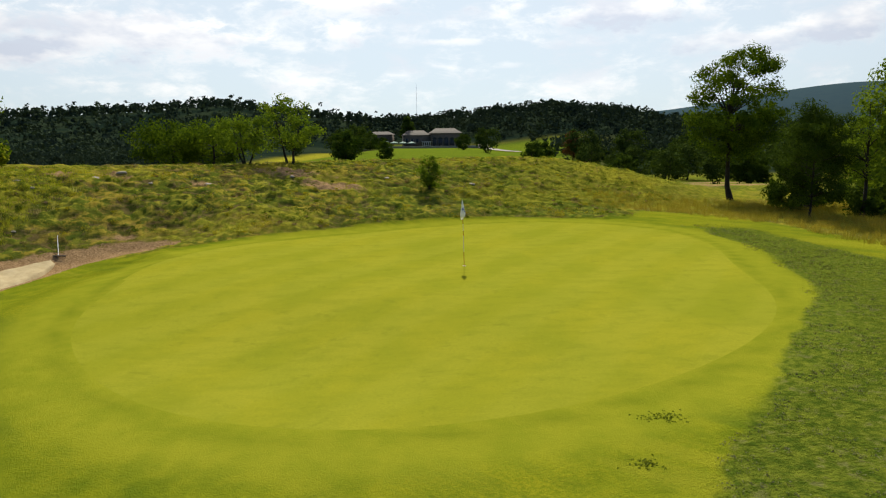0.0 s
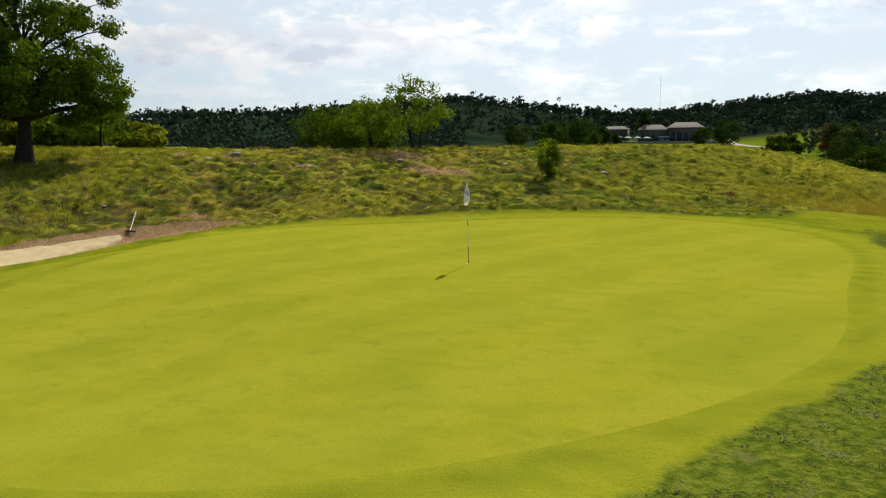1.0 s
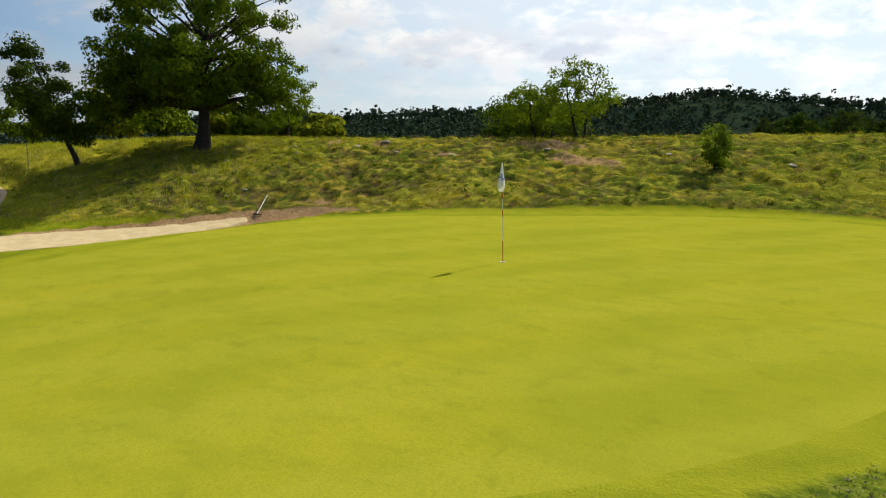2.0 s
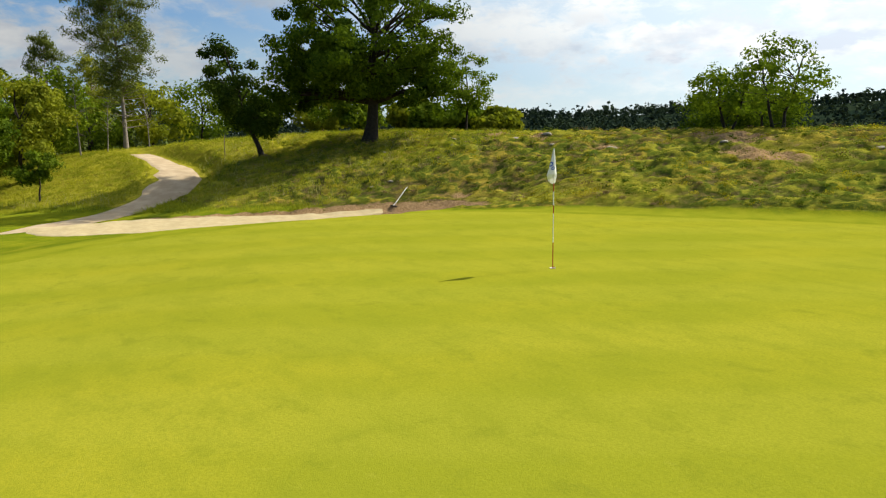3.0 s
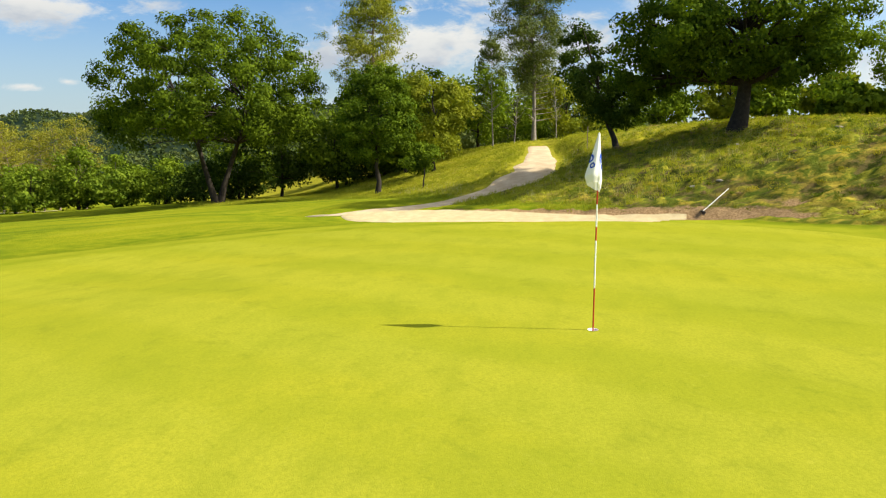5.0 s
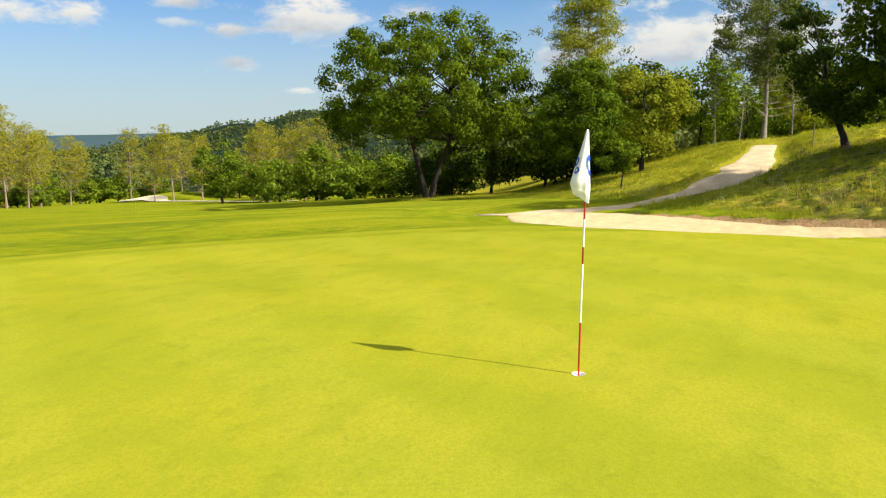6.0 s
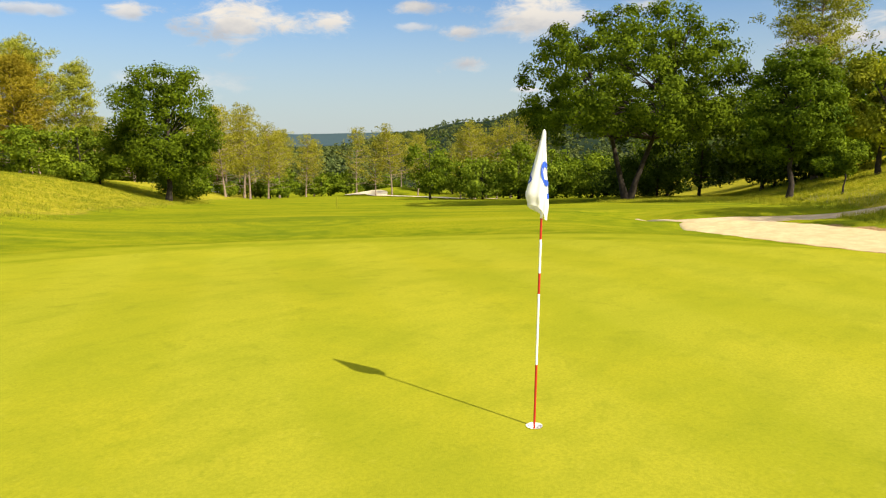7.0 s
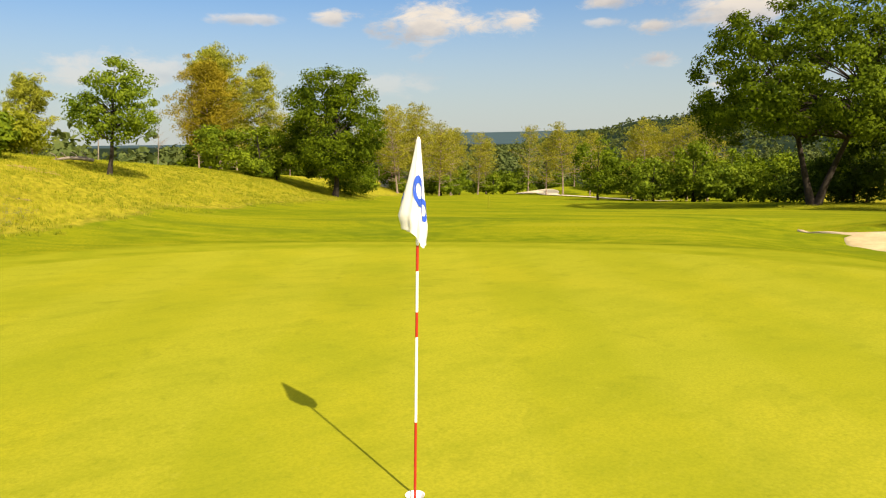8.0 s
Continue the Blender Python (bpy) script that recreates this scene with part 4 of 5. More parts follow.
# ---- flagstick ----
def build_flag():
    ob = thing("flagstick", HOLE[0], HOLE[1], 0.0, "red and white banded flagstick with a limp white flag", "flagstick")
    ob.matrix_basis = pose(HOLE[0], HOLE[1], 0.0, -0.8, -1.2, 0)
    bands = [(-0.12, 0.47, RED_PAINT), (0.47, 0.99, WHITE_PAINT), (0.99, 1.14, RED_PAINT), (1.14, 1.38, WHITE_PAINT), (1.38, 1.53, RED_PAINT), (1.53, 2.13, WHITE_PAINT)]
    for i, (a, b, m) in enumerate(bands):
        g = Geo()
        r = 0.0085
        g.add(*tube([(0, 0, a), (0, 0, (a + b) / 2), (0, 0, b)], [r, r, r], 10))
        if i == len(bands) - 1:
            g.add(*tube([(0, 0, b), (0, 0, b + 0.008), (0, 0, b + 0.012)], [r, r * 0.8, 0.001], 10))
        piece("red_band" if m is RED_PAINT else "white_band", g, m, ob, "red painted band" if m is RED_PAINT else "white painted band", True)
    # limp cloth: hangs closed round the stick, fuller on the south side
    nu, nv = 34, 48

    def cloth(s, a, off=0.0):
        """s: the way down, 0 to 1; a: round the stick, -1 to 1, with 0 at the south."""
        ang = -math.pi / 2 + a * math.pi
        south = np.cos(a * math.pi)
        r = 0.012 + s ** 1.1 * (0.066 + 0.058 * south + 0.022 * south ** 2) + 0.009 * np.sin(6 * a * math.pi + 3 * s) * s + off
        r = r * (1 - 0.30 * step(0.82, 1.0, s))
        drop = 0.56 - 0.045 * np.cos(ang) - 0.03 * south
        return np.stack([r * np.cos(ang), r * np.sin(ang), 2.128 - drop * s], -1)

    g = Geo()
    s, a = np.meshgrid(np.linspace(0, 1, nu), np.linspace(-1, 1, nv), indexing="ij")
    P = cloth(s, a)
    i, j = np.meshgrid(np.arange(nu - 1), np.arange(nv - 1), indexing="ij")
    f = np.stack([i * nv + j, (i + 1) * nv + j, (i + 1) * nv + j + 1, i * nv + j + 1], -1).reshape(-1, 4)
    g.add(P.reshape(-1, 3), f)
    flag = piece("flag", g, CLOTH, ob, "limp white cloth flag", True)
    # blue printed figure of two loops, on both faces
    for turn, big in ((0.88, 1.0), (0.06, 0.55)):
        off = 0.004
        g = Geo()
        k = 40
        for cs, ca, rs, ra in ((0.50, turn, 0.150 * big, 0.30 * big), (0.65, turn + 0.30 * big, 0.11 * big, 0.20 * big)):
            w = np.linspace(0, 2 * math.pi, k)
            ring = [cloth(cs + q * rs * np.cos(w), ca + q * ra * np.sin(w), off) for q in (0.50, 1.0)]
            g.add(np.concatenate(ring), [[q, q + 1, k + q + 1, k + q] for q in range(k - 1)])
        piece("print", g, BLUE_PRINT, flag, "blue printed mark", True)
    cup = thing("hole_cup", HOLE[0], HOLE[1], 0.0, "white-rimmed golf hole cup sunk in the green", "golf hole")
    g = Geo()
    g.add(*tube([(0, 0, -0.19), (0, 0, -0.1), (0, 0, 0.008), (0, 0, 0.009)], [0.052, 0.053, 0.054, 0.060], 24))
    piece("liner", g, WHITE_PAINT, cup, "", True)
    g = Geo()
    g.add(*tube([(0, 0, -0.189), (0, 0, -0.188)], [0.05, 0.001], 24))
    piece("bottom", g, DARK_PLASTIC, cup)


build_flag()


# ---- bunker rake ----
def build_rake():
    ob = thing("bunker_rake", -15.29, 28.11, ground_z(-15.29, 28.11) + 0.04, "bunker rake with a pale handle propped on the bank", "rake")
    g = Geo()
    g.add(*tube([(0, 0, 0.03), (-0.15, 0.31, 0.26), (-0.31, 0.62, 0.50), (-0.46, 0.93, 0.74)], [0.016, 0.015, 0.015, 0.014], 8))
    piece("handle", g, WHITE_PAINT, ob, "pale metal handle", True)
    g = Geo()
    add_box(g, 0, 0, 0.03, 0.62, 0.05, 0.05, 0.01)
    head = piece("head", g, DARK_PLASTIC, ob, "dark plastic head")
    for q in range(13):
        g = Geo()
        g.add(*tube([(-0.29 + 0.048 * q, 0, 0.01), (-0.29 + 0.048 * q, -0.02, -0.07)], [0.008, 0.005], 5))
        piece("tine", g, DARK_PLASTIC, head)


build_rake()

# ---- trees round the green ----
broadleaf("oak_tree", "large spreading oak with a thick dark trunk on the bank", -25.4, 32.1, 11.4, 4.6, 1.7, 175, 290, 0.088, 11, OAK_SHADE, girth=0.36, limbs=80, low=0.36, spread=0.74, lean=(0.3, 0.0), gap=0.85, ry=5.8, split=True, core=(1.5, 2.7), boughs_at=((2.6, 2.8, 3.2, 1.4, 14), (-3.2, -1.5, 3.0, 1.6, 16), (-2.2, -3.6, 2.9, 1.4, 14), (-2.8, 2.6, 3.2, 1.5, 12), (-0.5, -3.8, 3.9, 1.5, 12), (2.5, -2.8, 4.2, 1.4, 10)))
broadleaf("leaning_tree", "small leaning dark-leaved tree beside the path", -29.7, 27.5, 7.6, 2.1, 1.0, 60, 220, 0.08, 12, DARK_LEAF, girth=0.15, limbs=18, spread=0.62, lean=(-0.9, -2.6))
broadleaf("sapling", "young light-green oak behind the bank crest", -29.6, 41.4, 5.8, 1.9, 0.9, 50, 120, 0.075, 13, YOUNG_LEAF, girth=0.09, limbs=18, spread=0.5, gap=0.5)
broadleaf("mound_tree", "small light-green tree with thin bent stems on the mound", -9.4, 45.0, 4.6, 2.3, 0.9, 46, 95, 0.075, 14, YOUNG_LEAF, girth=0.11, limbs=20, spread=0.52, stems=2, gap=0.55)
broadleaf("mound_tree", "small multi-stemmed light-green tree on the mound", -12.2, 45.3, 3.7, 2.1, 0.6, 44, 95, 0.075, 15, YOUNG_LEAF, girth=0.10, limbs=20, spread=0.52, stems=3, gap=0.5)
broadleaf("bush", "dense low green bush behind the mound", -21.5, 58.0, 4.2, 3.2, 0.2, 60, 130, 0.10, 16, OAK_SHADE, girth=0.10, limbs=10, spread=0.95, category="bush")
broadleaf("bush", "low green bush behind the mound", -17.6, 56.0, 3.6, 2.8, 0.2, 50, 130, 0.10, 17, OAK_LEAF, girth=0.10, limbs=10, spread=0.9, category="bush")
broadleaf("young_shrub", "slim young leafy shrub on the mound face", -0.6, 40.3, 2.25, 0.62, 0.10, 46, 80, 0.05, 18, YOUNG_LEAF, girth=0.035, limbs=18, spread=0.27, category="shrub")
broadleaf("ash_tree", "tall slender tree with an open oval crown", 18.4, 44.8, 10.4, 3.0, 2.5, 170, 160, 0.072, 19, OAK_SHADE, girth=0.17, limbs=60, spread=0.62, low=0.40, gap=0.25, lean=(0.3, 0), even=0.9)
pine("dark_pine", "dark bushy pine with a bare lower trunk", 18.57, 35.48, 5.1, 2.1, 1.2, 20, DARK_LEAF, BARK, per=90, whorls=12, size=0.10, arms=6, snags=14)
broadleaf("slim_tree", "slim light-green tree among shrubs", 21.35, 35.7, 7.0, 1.5, 1.6, 46, 90, 0.075, 21, YOUNG_LEAF, girth=0.11, limbs=24, spread=0.5, gap=0.5)
broadleaf("slim_tree", "slim light-green tree among shrubs", 23.6, 36.5, 9.6, 2.2, 1.6, 66, 110, 0.08, 22, YOUNG_LEAF, girth=0.13, limbs=24, spread=0.55, gap=0.5)
for q, (bx, by, bh, br) in enumerate(((19.6, 39.5, 1.9, 1.5), (21.8, 41.0, 1.7, 1.6), (24.5, 40.0, 2.3, 2.0), (22.2, 36.2, 1.6, 1.2), (27.0, 43.0, 3.0, 2.4))):
    broadleaf("undergrowth_bush", "dark tangled undergrowth bush under the trees", bx, by, bh, br, 0.05, 24, 130, 0.09, 30 + q, DARK_LEAF if q % 2 else OAK_LEAF, girth=0.05, limbs=8, spread=0.5, category="bush", group="undergrowth bushes")

# ---- west bank and the trees behind the bunker ----
broadleaf("bank_tree", "dark-green tree on the grassy bank", -39.6, 12.9, 9.8, 3.0, 2.1, 120, 230, 0.088, 40, OAK_SHADE, girth=0.17, limbs=40, spread=0.70, low=0.38, gap=0.7)
broadleaf("bank_sapling", "small dark sapling with a thin trunk on the bank", -36.1, 16.4, 3.4, 1.3, 1.1, 24, 150, 0.08, 41, OAK_LEAF, girth=0.06, limbs=10, spread=0.45)
broadleaf("yellow_green_tree", "yellow-green leafy tree at the wood's edge", -47.0, 16.0, 8.6, 3.2, 0.8, 56, 300, 0.11, 42, FRESH_LEAF, girth=0.16, limbs=16, spread=0.85)
pine("tall_pine", "tall bushy pine behind the bank", -56.5, 9.9, 17.0, 3.6, 5.0, 43, PINE_LEAF, PINE_BARK, per=80, whorls=20, size=0.15, arms=8)
pine("lone_pine", "tall pine with a bare forked trunk by the path", -54.6, 24.0, 15.6, 3.5, 4.6, 44, PINE_GREY, GREY_BARK, per=85, whorls=20, size=0.14, snags=22, arms=8, lean=(-0.4, -0.8))
pine("back_pine", "pine standing behind the wood's edge", -76.0, 19.9, 12.6, 2.6, 5.0, 45, PINE_GREY, PINE_BARK, per=60, whorls=12, size=0.17)
pine("back_pine", "pine standing behind the wood's edge", -80.0, 24.5, 11.0, 2.6, 4.6, 46, PINE_LEAF, PINE_BARK, per=60, whorls=12, size=0.17)
broadleaf("great_oak", "huge spreading oak with a forked trunk by the fairway", -50.9, -3.2, 17.2, 10.2, 3.4, 460, 200, 0.120, 52, GREAT_LEAF, girth=0.34, limbs=70, low=0.36, spread=1.05, stems=2, fork=-63, core=(6.2, 5.8), gap=0.5, even=0.85, split=True)
WOODS = [
    # x, y, height, radius, clear, foliage
    (-57.0, 0.5, 9.5, 4.2, 1.0, DARK_LEAF), (-56.5, 6.0, 7.5, 3.2, 1.0, OAK_LEAF), (-55.0, 14.5, 9.5, 3.6, 0.8, OAK_LEAF_B), (-60.0, 19.0, 8.0, 3.6, 0.5, OAK_LEAF_B),
    (-62.0, 27.5, 7.5, 3.6, 0.4, FRESH_LEAF), (-66.0, 33.0, 8.0, 4.0, 0.4, OAK_LEAF_B), (-52.0, 34.0, 4.4, 2.4, 0.2, OAK_LEAF_B), (-45.0, 37.5, 4.2, 2.6, 0.2, FRESH_LEAF),
    (-41.0, 39.0, 4.2, 2.4, 0.2, OAK_LEAF_B), (-36.0, 41.0, 2.6, 1.8, 0.1, FRESH_LEAF), (-33.5, 44.0, 2.2, 1.8, 0.1, OAK_LEAF_B), (-30.5, 39.5, 1.8, 1.6, 0.05, OAK_LEAF_B), (-27.5, 42.5, 1.7, 1.6, 0.05, FRESH_LEAF),
    (-63.5, -29.0, 5.0, 3.0, 0.1, YOUNG_LEAF), (-66.0, -25.5, 7.6, 3.2, 0.2, OAK_LEAF_B), (-65.5, -21.0, 4.4, 2.8, 0.1, YOUNG_LEAF), (-68.0, -34.5, 6.2, 3.0, 0.2, OAK_LEAF_B), (-65.2, -39.4, 8.6, 3.6, 0.6, OAK_LEAF),
    (-65.0, -6.0, 9.5, 4.5, 0.8, OAK_LEAF), (-70.0, 2.0, 10.0, 4.5, 0.8, OAK_LEAF_B), (-73.0, 10.0, 10.0, 4.2, 0.8, OAK_LEAF), (-52.5, 13.0, 6.0, 2.6, 0.5, OAK_LEAF),
    (-66.0, -11.0, 4.6, 3.4, 0.1, DARK_LEAF), (-67.0, -16.0, 5.0, 3.4, 0.1, OAK_LEAF_B), (-58.0, 6.5, 5.0, 3.4, 0.1, DARK_LEAF), (-62.0, 11.5, 5.4, 3.6, 0.1, OAK_LEAF), (-66.0, 22.5, 6.0, 3.6, 0.1, OAK_LEAF_B), (-60.5, -5.0, 5.0, 3.6, 0.1, DARK_LEAF), (-72.0, -18.0, 6.0, 4.0, 0.1, DARK_LEAF), (-56.5, 10.5, 4.2, 2.6, 0.1, OAK_LEAF),
    (-69.1, -27.6, 5.6, 3.2, 0.2, OAK_LEAF_B), (-68.0, -22.0, 6.2, 3.2, 0.2, OAK_LEAF_B),
]
for q, (wx, wy, wh, wr, wc, wm) in enumerate(WOODS):
    broadleaf("woodland_tree", "leafy tree at the edge of the wood", wx, wy, wh, wr, wc, 52, 86, 0.16, 60 + q, wm, girth=0.14, limbs=12, spread=0.30 * wr, group="woodland trees")

# ---- south side ----
broadleaf("round_tree", "round-crowned dark-green tree by the fairway", -23.2, -29.5, 12.0, 4.5, 1.3, 260, 190, 0.098, 90, GREAT_LEAF, girth=0.22, limbs=40, spread=0.8, low=0.34, even=0.85, gap=0.35, core=(1.6, 2.2))
broadleaf("knoll_tree", "small open-crowned tree on the grassy knoll", -2.7, -10.2, 5.5, 2.2, 1.3, 90, 140, 0.062, 91, YOUNG_LEAF, girth=0.11, limbs=36, spread=0.45, gap=0.5, lean=(-0.7, 0.4))
pine("golden_pine", "pine with golden yellow needles", -15.0, -37.2, 8.8, 3.2, 2.2, 92, GOLD_LEAF, PINE_BARK, per=90, whorls=13, size=0.13, arms=7)
pine("green_pine", "broad green pine behind the golden one", -17.0, -40.7, 10.6, 3.2, 3.0, 93, PINE_LEAF, PINE_BARK, per=90, whorls=14, size=0.14, arms=7)
pine("green_pine", "slim green pine beside the golden one", -20.6, -39.7, 9.4, 2.5, 2.6, 94, PINE_LEAF, PINE_BARK, per=80, whorls=12, size=0.14, arms=6)
pine("knoll_pine", "small grey-green pine behind the knoll", -1.4, -36.0, 6.4, 2.2, 1.4, 95, PINE_LEAF, PINE_BARK, per=80, whorls=11, size=0.14)
for q, (bx, by, bh, br, bm) in enumerate(((-17.6, -32.5, 5.0, 2.0, OAK_LEAF_B), (-19.8, -34.0, 4.6, 1.8, OAK_LEAF), (-14.6, -33.5, 4.2, 1.7, OAK_LEAF_B), (2.2, -9.0, 1.9, 1.3, OAK_LEAF_B), (0.6, -26.0, 3.0, 2.2, FRESH_LEAF), (-28.0, -36.0, 3.0, 2.4, OAK_LEAF))):
    broadleaf("low_tree", "low leafy tree by the knoll", bx, by, bh, br, 0.3, 34, 150, 0.11, 100 + q, bm, girth=0.07, limbs=12, spread=0.33 * br + 0.1, group="low trees")

# pines along the far side of the fairway: a few built, the others copied
kinds = [pine("fairway_pine", "sunlit yellow-green pine along the far fairway", -72.5, -103.6, 13.2, 3.9, 4.4, 110, SUNNY_PINE, PINE_BARK, per=24, whorls=12, size=0.20, arms=6, snags=16, group="fairway pines", lean=(0.9, 0.5)),
         pine("fairway_pine", "sunlit yellow-green pine along the far fairway", -78.1, -100.2, 12.4, 4.2, 3.8, 111, SUNNY_PINE, PINE_BARK, per=24, whorls=12, size=0.20, arms=6, snags=18, group="fairway pines", lean=(0.9, 0.5)),
         pine("fairway_pine", "sunlit yellow-green pine along the far fairway", -82.0, -97.5, 13.0, 3.6, 4.8, 112, SUNNY_PINE, PINE_BARK, per=24, whorls=12, size=0.20, arms=6, snags=14, group="fairway pines", lean=(-1.2, 0.6))]
rng = np.random.RandomState(5)
PINES = [(-50.5, -66.0, 0.86), (-53.5, -70.5, 0.95), (-56.5, -69.0, 0.88), (-59.0, -74.5, 0.92), (-62.5, -73.0, 0.84), (-66.5, -78.5, 0.86), (-70.0, -80.5, 0.78),
         (-65.7, -107.2, 0.86), (-71.5, -110, 0.9), (-79.7, -108.6, 0.85), (-89.4, -98.4, 0.88), (-93.9, -101.3, 0.85), (-99.9, -93.9, 0.95), (-110.0, -90.0, 0.9), (-118.7, -92.7, 0.85),
         (-72.3, -40.2, 0.62), (-71.9, -37.2, 0.7), (-79.3, -41.1, 0.74), (-75.5, -36.1, 0.7), (-79.8, -36.9, 0.76), (-80.9, -45.6, 0.72), (-77.0, -31.5, 0.7), (-90.1, -77.1, 0.8), (-92.5, -75.0, 0.85), (-97.0, -72.3, 0.75),
         (-58, -110, 0.85), (-52, -112, 0.9), (-47, -104, 0.85), (-43, -97, 0.8), (-38, -100, 0.85), (-34, -88, 0.8), (-31, -80, 0.75), (-27, -86, 0.8), (-62, -115, 0.9), (-55, -104, 0.8), (-123, -86, 0.8), (-104, -66, 0.75)]
for q, (px, py, s) in enumerate(PINES):
    s = s * (1.02 + 0.18 * rng.random())
    copy_thing(kinds[q % 3], pose(px, py, ground_z(px, py) - 0.05, 0, 0, rng.random() * 360) @ Matrix.Scale(s, 4))
leafies = [broadleaf("fairway_tree", "green bushy tree along the far fairway", -99.3, -97.0, 5.6, 3.4, 0.2, 40, 60, 0.26, 120, OAK_LEAF_B, girth=0.16, limbs=8, spread=1.1, group="fairway trees"),
           broadleaf("fairway_tree", "dark bushy tree along the far fairway", -106.5, -77.9, 8.6, 4.0, 0.3, 40, 66, 0.29, 121, OAK_LEAF, girth=0.16, limbs=8, spread=1.3, group="fairway trees")]
for q, (px, py) in enumerate([(-100, -103), (-109.1, -73.7), (-94, -99), (-113, -70), (-111.7, -99.5), (-99, -60), (-99.9, -109), (-93, -52), (-86, -104), (-104, -55), (-75, -112), (-88, -48), (-68, -113), (-60, -116), (-54, -114), (-44, -108), (-36, -98), (-30, -92), (-118, -78), (-84, -30)]):
    s = 0.7 + 0.35 * rng.random()
    copy_thing(leafies[q % 2], pose(px, py, ground_z(px, py) - 0.05, 0, 0, rng.random() * 360) @ Matrix.Scale(s, 4))

for q, (px, py, s) in enumerate(PINES[:15] + PINES[25:33]):
    k = 1.055 + 0.03 * (q % 3)
    bx, by = px * k + 3 * math.sin(2.1 * q), py * k
    copy_thing(leafies[q % 2], pose(bx, by, ground_z(bx, by) - 0.05, 0, 0, 47 * q) @ Matrix.Scale(0.42 + 0.12 * (q % 3), 4))

# ---- north: trees round the clubhouse and beyond the mound ----
rounds = [broadleaf("park_tree", "dark rounded tree on the far fairway", -15.6, 119.0, 5.6, 2.8, 0.4, 36, 46, 0.26, 130, DARK_LEAF, girth=0.12, limbs=8, spread=0.95, group="park trees"),
          broadleaf("park_tree", "green rounded tree on the far fairway", 52.0, 150.0, 8.0, 4.2, 0.6, 44, 50, 0.27, 131, PARK_LEAF, girth=0.14, limbs=10, spread=1.35, group="park trees")]
PARK = [(-9.5, 126, 0.8, 0), (-20, 150, 1.0, 0), (-22, 190, 1.3, 1), (-30, 215, 1.3, 1), (-40, 200, 1.2, 1), (22, 170, 1.3, 0), (26, 180, 1.4, 0), (46, 118, 1.0, 1), (44, 100, 1.1, 0), (52, 104, 1.1, 1), (56, 112, 1.3, 0), (60, 100, 1.2, 1), (38, 88, 1.0, 0), (44, 84, 1.2, 1), (50, 82, 1.2, 0), (58, 86, 1.3, 1), (38, 74, 0.8, 0), (42, 64, 1.0, 1), (47, 66, 1.2, 0), (56, 70, 1.3, 1), (62, 120, 1.4, 1), (70, 140, 1.5, 1), (76, 128, 1.4, 0), (14, 215, 1.3, 1), (8, 240, 1.3, 0), (40, 200, 1.5, 1), (50, 190, 1.5, 1), (60, 180, 1.5, 0), (36, 46, 1.0, 0), (42, 52, 1.2, 1)]
PARK += [((96 + 19 * ((q * 5) % 7)) * math.sin(math.radians(11.0 + 0.48 * q)), (96 + 19 * ((q * 5) % 7)) * math.cos(math.radians(11.0 + 0.48 * q)), 0.42 + 0.13 * ((q * 7) % 5), (q * 3 // 2) % 2) for q in range(48)]
PARK += [(-27, 283, 1.7, 0), (-33, 288, 1.5, 1), (-22.5, 290, 1.1, 0)]
for q, (px, py, s, k) in enumerate(PARK):
    copy_thing(rounds[k], pose(px, py, ground_z(px, py) - 0.05, 0, 0, rng.random() * 360) @ Matrix.Scale(0.8 * s, 4))
broadleaf("red_tree", "rust-red leaved tree beyond the mound", 37.5, 202.0, 8.4, 2.8, 0.5, 40, 130, 0.17, 140, RED_LEAF, girth=0.14, limbs=10, spread=1.0)
broadleaf("cypress", "dark pointed cypress by the clubhouse", -13.5, 312.0, 13.5, 3.0, 0.5, 60, 110, 0.32, 141, DARK_LEAF, girth=0.25, limbs=6, spread=1.3)


